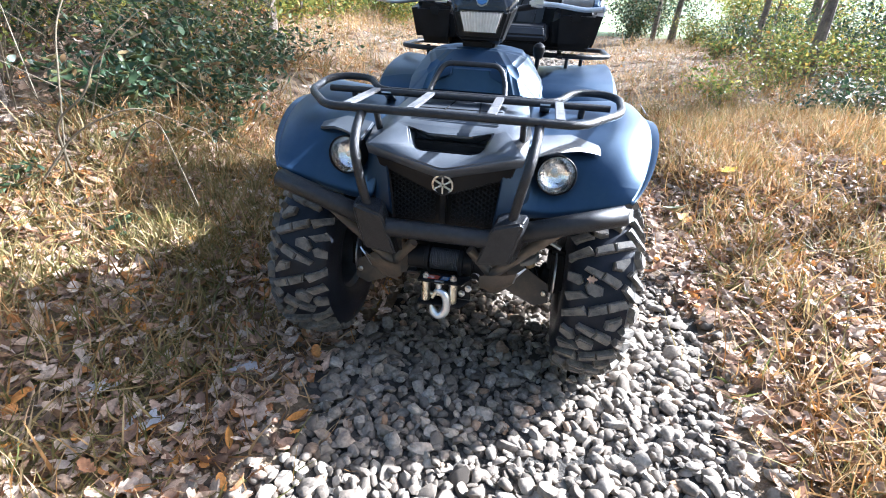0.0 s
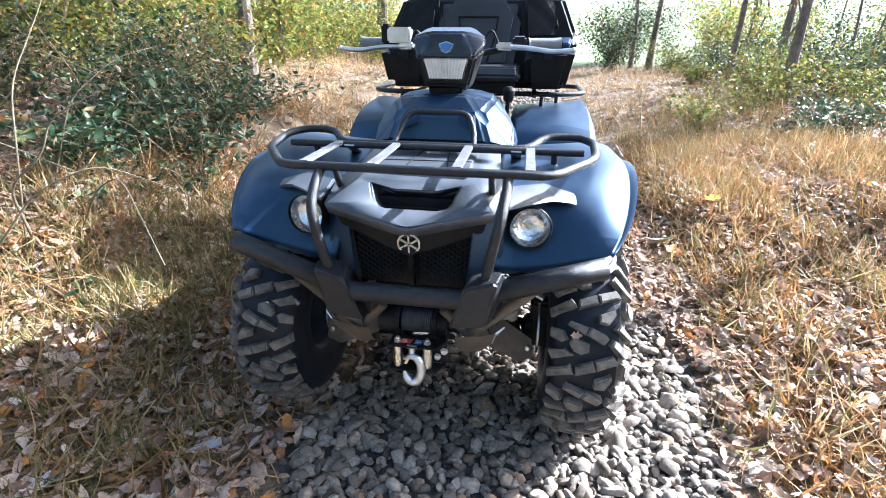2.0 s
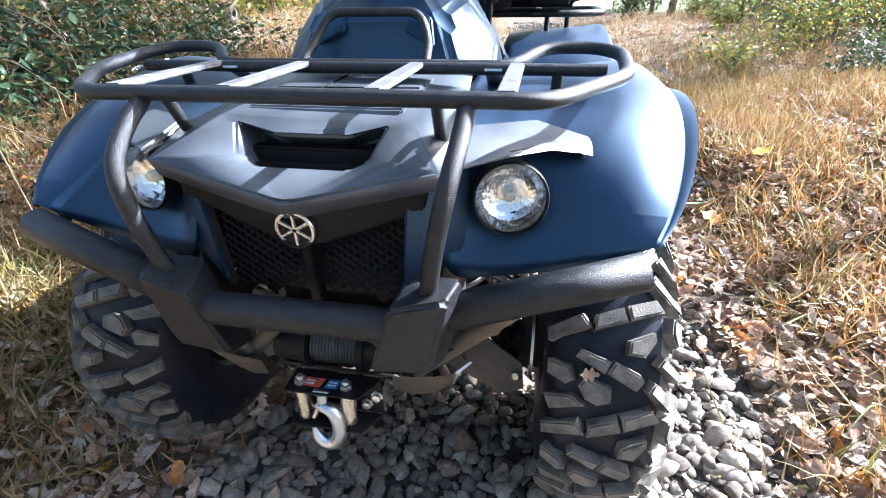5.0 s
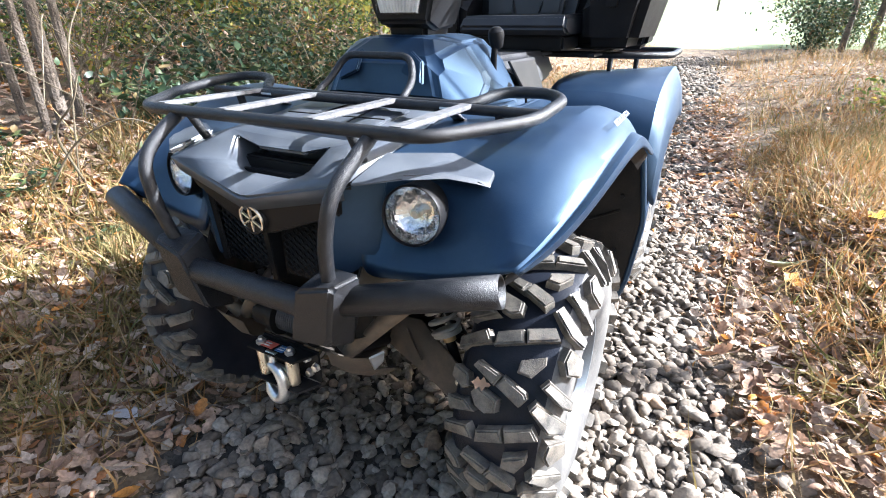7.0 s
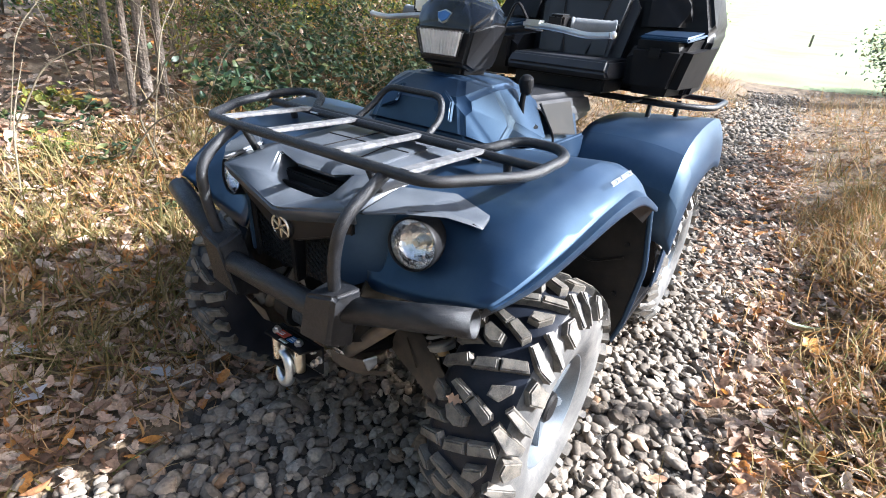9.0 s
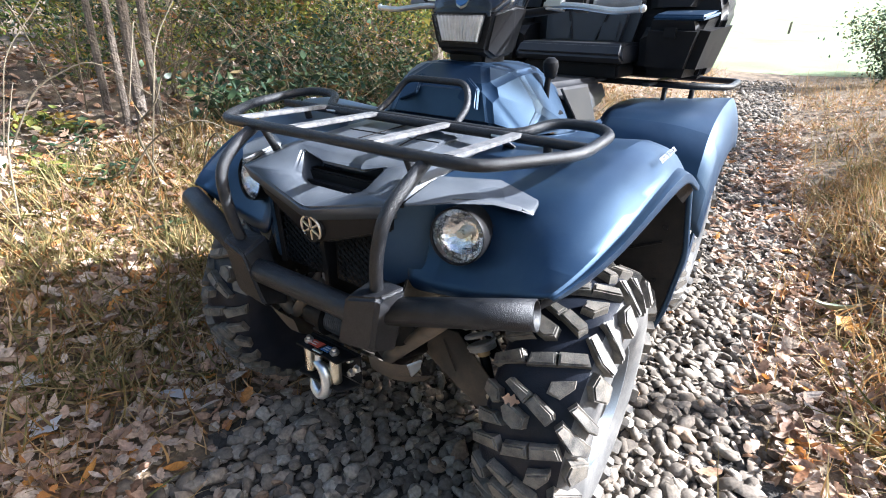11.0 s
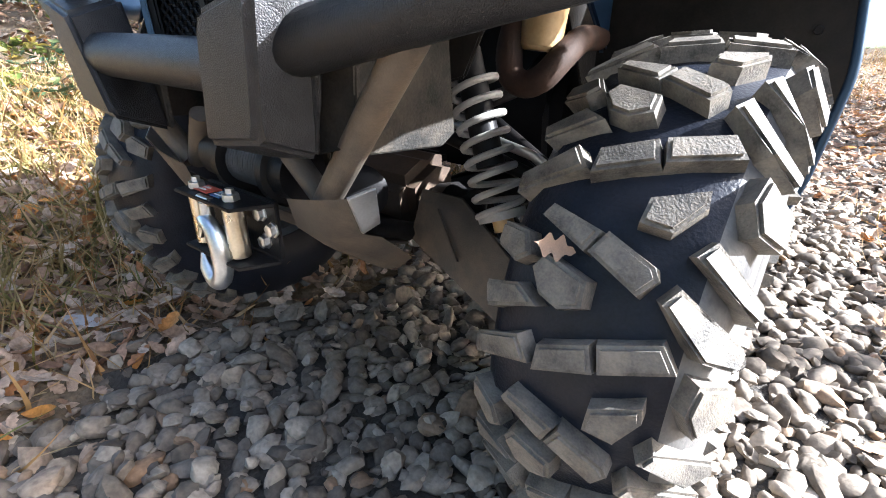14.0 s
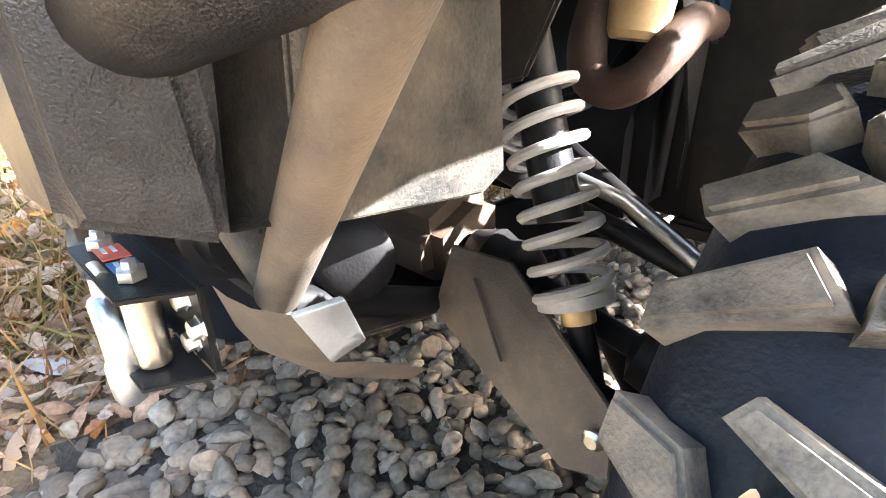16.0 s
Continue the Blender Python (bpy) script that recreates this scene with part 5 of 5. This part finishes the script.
def grass_places(tufts, per, box, tall, chance, spread=0.07, lean=0.35):
    out = []
    n = 0
    while n < tufts:
        x, y = rng.uniform(box[0], box[1]), rng.uniform(box[2], box[3])
        if rng.random() > chance(x, y):
            continue
        n += 1
        for _ in range(int(per * rng.uniform(0.5, 1.5))):
            px, py = x + rng.normal(0, spread), y + rng.normal(0, spread)
            h = tall * rng.uniform(0.45, 1.3)
            rot = turn(rng.normal(0, lean), rng.normal(0, lean), rng.uniform(0, 6.28))
            out.append((int(rng.integers(len(BLADES))), rot @ np.diag((h, rng.uniform(0.16, 0.50), h)), (px, py, height(px, py) - 0.005)))
    return out


def verge(x, y):
    l, r = gravel_edges(y)
    clump = 1.0 if noise.noise((x * 2.1, y * 2.1, 7)) > -0.12 else 0.18
    return clump if x > r + 0.25 + 0.12 * math.sin(2 * y) else 0.10 if x > r + 0.02 else 0.0


def bank(x, y):
    p = noise.noise((x * 1.3, y * 1.3, 4))
    return soft(-0.62, -1.05, x) * (1.0 if p > -0.15 else 0.3)


grass = thing("grass", "dry yellow and olive grass tufts on the bank and verge", "grass", kind="stuff")
tagged(part("dry_tufts", scattered("dry_tufts", BLADES, grass_places(420, 30, (1.0, 3.6, -0.7, 4.2), 0.15, verge, 0.05, 1.15) + grass_places(130, 26, (-2.6, -0.8, 0.2, 5.0), 0.24, bank, 0.05, 0.7) + grass_places(200, 22, (-2.4, 4.2, 2.6, 8.0), 0.28, lambda x, y: float(off_track(x, y) > 0.9), 0.11, 0.5) + grass_places(500, 22, (-6, 9.0, 5.0, 17.0), 0.45, lambda x, y: float(off_track(x, y) > 0.9), 0.22, 0.5), DRYGRASS), DRYGRASS, grass), kind="stuff")
tagged(part("olive_tufts", scattered("olive_tufts", BLADES, grass_places(760, 30, (-2.5, -0.58, -1.8, 1.4), 0.14, bank, 0.05, 1.05) + grass_places(160, 26, (1.2, 3.6, 0.0, 5.0), 0.20, verge, 0.07, 0.6), GREENGRASS), GREENGRASS, grass), kind="stuff")


def mat_chance(x, y):
    return off_track(x, y) * (0.35 if x < 0 else 1.0)


tagged(part("straw", scattered("straw", BLADES, grass_places(2600, 18, (0.95, 3.2, -1.3, 4.2), 0.16, verge, 0.10, 1.45) + grass_places(1500, 14, (-2.2, -0.45, -1.8, 2.0), 0.13, mat_chance, 0.12, 1.45), DRYGRASS), DRYGRASS, grass), kind="stuff")


# ---- shrubs and trees ----
def spray(count, centre, spread, size, droop=0.5):
    """Leaves about a point; those of coarse foliage are more, smaller and plainer."""
    first, more = (4, 1) if size < 0.09 else (16, 3)
    out = []
    for _ in range(count * more):
        o = np.array(centre) + rng.normal(0, 1, 3) * np.array(spread)
        s = size * rng.uniform(0.6, 1.3) * (1.0 if more == 1 else 0.62)
        out.append((first + int(rng.integers(4)), turn(rng.normal(0, droop), rng.normal(0.2, droop), rng.uniform(0, 6.28)) * s, o))
    return out


def shrub(at, tall, wide, stems, leaves, size, material, label, single=False):
    ob = thing("shrub", label, "shrub", (at[0], at[1], height(*at)), "shrubs of the woodland edge")
    bm, pl = bmesh.new(), []
    for _ in range(stems):
        a = rng.uniform(0, 6.28)
        reach, h = wide * rng.uniform(0.3, 1.0), tall * rng.uniform(0.6, 1.1)
        pts = [Vector((reach * t ** 1.3 * math.cos(a) + rng.normal(0, 0.02), reach * t ** 1.3 * math.sin(a) + rng.normal(0, 0.02), h * (t - 0.25 * t ** 3) - 0.05)) for t in (0, 0.25, 0.5, 0.75, 1.0)]
        sweep(bm, pts, 0.005, 5, radii=[0.006, 0.005, 0.004, 0.003, 0.002])
        if single:
            part("stem", bm, TWIG, ob)
            bm = bmesh.new()
        for p in pts[1:]:
            pl += spray(max(1, leaves // (stems * 4)), tuple(p), (wide * 0.16, wide * 0.16, tall * 0.10), size)
    if not single:
        tagged(part("brushwood", bm, TWIG, ob), kind="stuff")
    tagged(part("foliage", scattered("foliage", LEAVES, pl, material), material, ob), kind="stuff")
    return ob


def tree(at, girth, tall, crown_from, crown_wide, leaves, size, material, label, lean=(0, 0), bare=6):
    z0 = height(*at)
    ob = thing("tree", label, "tree", (at[0], at[1], z0), "trees of the wood")
    bm, pl = bmesh.new(), []
    pts, rad = [], []
    for i in range(9):
        t = i / 8
        pts.append(Vector((lean[0] * t * tall + rng.normal(0, 0.03) * tall * 0.06, lean[1] * t * tall + rng.normal(0, 0.03) * tall * 0.06, tall * t - 0.15 * (i == 0))))
        rad.append(girth * (1.5 if i == 0 else 1.0) * (1 - 0.8 * t) + 0.004)
    sweep(bm, pts, girth, 10, radii=rad)
    for k in range(bare):
        t = crown_from + (1 - crown_from) * (k + rng.random()) / bare
        base = pts[0].lerp(pts[-1], min(0.98, t))
        a = k * 2.4 + rng.uniform(-0.5, 0.5)
        reach = crown_wide * rng.uniform(0.6, 1.1) * (1.15 - 0.6 * t)
        line = [base + Vector((reach * q * math.cos(a), reach * q * math.sin(a), reach * (0.45 * q - 0.12 * q * q))) for q in (0, 0.35, 0.7, 1.0)]
        part("limb", sweep(bmesh.new(), line, 0.02, 6, radii=[girth * 0.35, girth * 0.25, girth * 0.15, girth * 0.05]), BARK, ob)
        for p in line[1:]:
            pl += spray(max(1, leaves // (bare * 3)), tuple(p), (crown_wide * 0.20, crown_wide * 0.20, crown_wide * 0.14), size, 0.7)
    part("trunk", bm, BARK, ob, "grey-brown bark")
    if pl:
        tagged(part("crown", scattered("crown", LEAVES, pl, material), material, ob), kind="stuff")
    return ob


for at, h, w, n in (((-2.35, 1.1), 0.45, 0.5, 420), ((-2.1, 1.7), 0.45, 0.5, 420), ((-2.6, 1.6), 0.6, 0.6, 480), ((-2.3, 2.4), 0.55, 0.6, 480), ((-3.0, 2.2), 0.8, 0.7, 520), ((-2.7, 3.0), 0.6, 0.6, 400), ((-1.85, 1.3), 0.28, 0.35, 200), ((-3.4, 3.0), 1.0, 0.9, 560), ((-4.2, 2.4), 1.2, 0.9, 560), ((-5.2, 1.6), 1.4, 1.0, 560), ((-4.0, 4.2), 1.0, 0.9, 460), ((-2.7, 3.9), 0.5, 0.6, 300), ((-5.6, 0.2), 1.0, 0.9, 400)):
    shrub(at, h * 1.05, w * 1.05, 12, int(n * 1.15), 0.066, SHRUB, "low green broadleaf shrub on the shaded bank", True)
for at, h, w, n in (((3.15, 4.0), 0.5, 0.6, 300), ((3.6, 4.4), 0.6, 0.7, 300), ((2.4, 5.2), 0.6, 0.6, 300), ((3.3, 6.2), 0.8, 0.8, 360), ((4.6, 5.4), 0.7, 0.8, 360), ((3.9, 3.2), 0.5, 0.6, 300), ((5.2, 4.0), 0.8, 0.8, 340)):
    shrub(at, h, w, 10, int(n * 0.8), 0.095, SHRUB if at[1] < 4.9 else AUTUMN, "dark green shrub behind the verge" if at[1] < 4.9 else "yellow-green shrub at the verge", True)
shrub((2.9, 16.5), 2.4, 1.3, 16, 1200, 0.16, SHRUB, "leafy green bush beside the field", True)
for k in range(120):
    x, y = -3.4 - 11 * rng.random() ** 1.2, 3.4 + 16 * rng.random()
    if x > -2.2 - 0.12 * y:
        continue
    shrub((x, y), rng.uniform(1.0, 2.6), rng.uniform(0.8, 1.4), 8, 330, 0.15, AUTUMN, "yellow-green sunlit undergrowth in the wood")
for k in range(64):
    x, y = 3.4 + 8 * rng.random(), 4.6 + 12 * rng.random()
    shrub((x, y), rng.uniform(0.5, 1.3), rng.uniform(0.7, 1.1), 8, 300, 0.115, AUTUMN if k % 3 else SHRUB, "yellow-green undergrowth behind the verge")
for k in range(26):
    x, y = -15 + 10 * rng.random(), -2.5 + 8 * rng.random()
    shrub((x, y), rng.uniform(1.2, 2.8), rng.uniform(1.0, 1.5), 8, 300, 0.15, AUTUMN if k % 2 else SHRUB, "green and yellow undergrowth in the wood")
for at, g, lean in (((-2.85, 0.70), 0.024, (0.02, 0.01)), ((-3.05, 0.62), 0.016, (-0.03, 0.02)), ((-2.78, 0.58), 0.014, (-0.01, 0.0)), ((-2.95, 0.85), 0.018, (0.03, 0.0)), ((-6.1, 2.7), 0.13, (0.0, 0)), ((-5.2, 7.9), 0.09, (-0.12, 0)), ((-5.5, 9.4), 0.05, (0, 0)), ((-8.4, 6.6), 0.16, (0.01, 0)), ((-7.1, 15.0), 0.15, (0, 0)), ((-9.5, 12.0), 0.16, (0.01, 0)), ((-4.0, 13.5), 0.16, (0, 0)), ((-11, 9), 0.18, (0, 0)), ((-8.0, 1.0), 0.15, (0, 0)), ((-9.0, 3.5), 0.12, (0, 0)), ((4.6, 10.9), 0.06, (0.02, 0)), ((4.2, 17.0), 0.09, (0.02, 0)), ((3.8, 17.9), 0.065, (-0.04, 0)), ((6.5, 13.0), 0.10, (0, 0)), ((9.5, 12.5), 0.14, (0, 0)), ((7.9, 18.9), 0.15, (0, 0))):
    tree(at, g, 9, 0.35, 2.4, 420, 0.17, AUTUMN, "slender forest tree with yellowing leaves", lean, 9)

for k in range(26):
    x, y = -2.9 - 3.2 * rng.random(), 0.4 + 3.8 * rng.random()
    shrub((x, y), rng.uniform(0.5, 1.3), rng.uniform(0.4, 0.8), 12, 420, 0.05, (SHRUB, AUTUMN, DEADLEAF)[k % 3], ("low small-leaved green shrub on the bank", "thin yellow-green undergrowth on the bank", "withered brown undergrowth on the bank")[k % 3])

for k in range(30):
    x, y = 3.6 + 11 * rng.random(), 14.5 + 7 * rng.random()
    shrub((x, y), rng.uniform(1.6, 3.2), rng.uniform(1.1, 1.7), 8, 420, 0.17, (AUTUMN, SHRUB)[k % 2], ("tall yellow-green bush at the back of the wood", "tall dark green bush at the back of the wood")[k % 2])
# added trees: their crowns stand sunward, above the view, to shade the left bank
for at, tall, low in (((5.3, 6.1), 10.5, 0.64), ((7.4, 4.6), 11, 0.70), ((4.3, 7.5), 9.5, 0.58), ((6.6, 7.2), 10.5, 0.64), ((6.7, 9.4), 10, 0.60), ((8.0, 7.8), 11, 0.66)):
    tree(at, 0.07, tall, low, 1.9, 900, 0.20, AUTUMN, "tall slender tree added for shade, with a thin yellowing crown", (0, 0), 9)

# unseen shrubs behind the camera, added to cut ground bounce on the bike's front
for k in range(22):
    x, y = -6.5 + 13 * rng.random(), -3.6 - 4.5 * rng.random() ** 1.5
    shrub((x, y), rng.uniform(0.7, 1.7), rng.uniform(0.7, 1.2), 8, 260, 0.13, SHRUB if k % 3 else AUTUMN, "unseen green undergrowth added behind the camera", True)
# unseen trees behind the camera, added to block sky fill and darken reflections
for k in range(8):
    x, y = -9 + 18 * k / 7 + rng.uniform(-0.5, 0.5), -5.0 - 4 * rng.random() - (1.5 if k % 2 else 0)
    tree((x, y), rng.uniform(0.09, 0.16), rng.uniform(8, 11), 0.14, 3.0, 800, 0.36, SHRUB, "unseen leafy tree added behind the camera", (0, 0), 11)
# added trees that only dapple the track and ground behind the quad bike
for at in ((8.3, 8.4), (7.6, 9.8), (12.0, 10.6), (12.6, 13.0)):
    tree(at, 0.09, rng.uniform(9, 10), 0.55, 2.0, 520, 0.21, AUTUMN, "tall tree added for dappled shade, with a thin yellowing crown", (0, 0), 10)
for at in ((-3.6, 5.2), (-7.0, 4.4), (-6.6, 7.4)):
    tree(at, rng.uniform(0.08, 0.13), rng.uniform(9, 11), 0.42, 3.4, 900, 0.34, AUTUMN, "tall tree with a wide yellowing crown", (0.06, 0), 11)

for at, h, w in (((-1.95, 12.2), 1.9, 0.8), ((-2.4, 14.4), 2.4, 1.0), ((-2.2, 9.6), 1.0, 0.6)):
    shrub(at, h, w, 10, 700, 0.10, AUTUMN, "yellow-green bush beside the far track", True)
marker = thing("post", "small dark post standing in the pale field", "post", (-0.13, 44, height(-0.13, 44)))
part("shaft", hull([(x, y, z) for x in (-0.07, 0.07) for y in (-0.07, 0.07) for z in (-0.1, 0.75)] + [(0, 0, 0.82)], 0.01), BARK, marker)

for k in range(16):
    x, y = -1.5 - 1.8 * rng.random(), -1.1 + 2.0 * rng.random()
    shrub((x, y), rng.uniform(0.10, 0.22), rng.uniform(0.12, 0.26), 5, 70, 0.06, (AUTUMN, SHRUB)[k % 2], ("small yellow-green seedling in the leaf litter", "small green herb in the leaf litter")[k % 2])

# thin saplings of the wood
for k in range(46):
    x, y = (-3.6 - 11 * rng.random(), 4.0 + 12 * rng.random()) if k % 3 else (5.5 + 8 * rng.random(), 10 + 8 * rng.random())
    sap = thing("sapling", "thin bare sapling with few leaves", "sapling", (x, y, height(x, y)), "saplings of the wood")
    h = rng.uniform(3, 5)
    line = [Vector((rng.normal(0, 0.05) * i, rng.normal(0, 0.05) * i, h * i / 5 - 0.1 * (i == 0))) for i in range(6)]
    part("stem", sweep(bmesh.new(), line, 0.02, 6, radii=[0.035, 0.03, 0.026, 0.02, 0.014, 0.006]), BARK, sap)
    tagged(part("foliage", scattered("foliage", LEAVES, [p for q in line[1:] for p in spray(14, tuple(q), (0.45, 0.45, 0.35), 0.13, 0.7)], AUTUMN), AUTUMN, sap), kind="stuff")


def stick(label, points, radius, material=TWIG):
    ob = thing("dead_branch", label, "branch", points[0], "dead branches on the bank")
    o = Vector(points[0])
    line = rounded([Vector(p) - o for p in points], 0.1)
    part("stem", sweep(bmesh.new(), line, radius, 7, radii=[radius * (1 - 0.6 * i / len(line)) for i in range(len(line))]), material, ob)


g = height(-1.75, 0.15)
stick("pale bare forked branch in the shrubs", [(-1.95, 0.30, height(-1.95, 0.30) - 0.02), (-1.80, 0.15, 0.66), (-1.64, 0.20, 0.78), (-1.58, 0.22, 0.93), (-1.42, 0.32, 1.02)], 0.006)
for a, b, c in (((-2.0, 0.1), (-1.55, 0.35, 0.72), (-1.15, 0.75, 0.38)), ((-1.9, 0.5), (-1.5, 0.4, 0.66), (-1.25, 0.25, 0.30)), ((-2.3, 0.9), (-1.8, 0.8, 0.85), (-1.4, 0.9, 0.45)), ((-2.6, -0.2), (-2.2, 0.2, 0.95), (-1.8, 0.5, 0.62)), ((-2.8, 0.8), (-2.3, 0.5, 1.15), (-1.9, 0.2, 0.75)), ((-3.2, 0.5), (-2.7, 0.4, 1.35), (-2.2, 0.6, 0.95))):
    stick("long thin dry stem arching over the bank", [(*a, height(*a) - 0.02), ((a[0] + b[0]) / 2, (a[1] + b[1]) / 2, b[2] * 0.85), b, c], 0.005)

for k in range(24):
    x, y = -1.7 - 2.6 * rng.random(), -0.6 + 3.4 * rng.random()
    a, reach, h = rng.uniform(0, 6.28), rng.uniform(0.4, 1.1), rng.uniform(0.3, 1.1)
    z = height(x, y)
    stick("thin dry stem tangled in the shrubs", [(x, y, z - 0.02), (x + 0.3 * reach * math.cos(a), y + 0.3 * reach * math.sin(a), z + h * 0.7), (x + 0.7 * reach * math.cos(a), y + 0.7 * reach * math.sin(a), z + h), (x + reach * math.cos(a), y + reach * math.sin(a), z + h * rng.uniform(1.05, 1.35))], rng.uniform(0.002, 0.005))

LOBED = leaf_shape([0.006, 0.010, 0.02] + [(0.36 * math.sin(math.pi * (0.12 + 0.86 * k / 21)) ** 0.8) * (0.72 + 0.28 * math.cos(2 * math.pi * (k / 21 * 2.6 + 0.45))) for k in range(22)] + [0.004], 0.35, 0.25, 0.6)


def single_leaf(at, size, rot, shape, colour, label):
    m = surface("leaf_" + label.split()[0], tuple(c * 0.8 for c in colour), colour, 0.5, 0, 30, 200, 0.2, 0.002)
    ob = new("fallen_leaf", joined("fallen_leaf", LOBED[0].tolist(), LOBED[1], m) if shape < 4 or shape > 11 else joined("fallen_leaf", LEAVES[shape][0].tolist(), LEAVES[shape][1], m))
    ob.matrix_world = Matrix.Translation(at) @ Euler(rot).to_matrix().to_4x4() @ Matrix.Scale(size, 4)
    tagged(ob, label, "leaf", "single leaves")


single_leaf((1.54, 1.93, height(1.54, 1.93) + 0.05), 0.15, (0.1, -0.2, 0.3), 3, (0.72, 0.50, 0.04), "bright yellow leaf on the dry grass")
single_leaf((1.38, 2.18, height(1.38, 2.18) + 0.04), 0.15, (0.2, 0.1, 0.0), 7, (0.62, 0.58, 0.52), "pale curled leaf on the dry grass")
single_leaf((1.62, 2.25, height(1.62, 2.25) + 0.04), 0.10, (0.2, 0.3, 0.9), 5, (0.70, 0.66, 0.60), "whitish dry leaf on the grass")
single_leaf((1.16, 1.52, height(1.16, 1.52) + 0.06), 0.15, (0.1, -0.3, -0.2), 6, (0.50, 0.55, 0.36), "pale green leaf at the edge of the gravel")
single_leaf((1.20, 1.40, height(1.20, 1.40) + 0.05), 0.14, (0.3, 0.2, -0.6), 2, (0.60, 0.26, 0.03), "orange leaf at the edge of the gravel")
single_leaf((-0.655, -0.40, height(-0.655, -0.40) + 0.03), 0.13, (0.3, 0.2, 0.7), 9, (0.46, 0.45, 0.46), "grey curled oak leaf on the litter")
single_leaf((-0.80, -0.72, height(-0.80, -0.72) + 0.02), 0.14, (0.1, -0.1, 0.2), 3, (0.52, 0.51, 0.52), "silvery grey oak leaf lying flat")
single_leaf((-0.98, -0.68, height(-0.98, -0.68) + 0.02), 0.13, (-0.1, 0.1, 0.5), 0, (0.50, 0.49, 0.50), "silvery oak leaf with deep lobes")
single_leaf((0.447, -0.289, 0.484), 0.037, (1.09, 0.15, 0.35), 3, (0.30, 0.19, 0.12), "tan leaf caught between the tyre lugs")
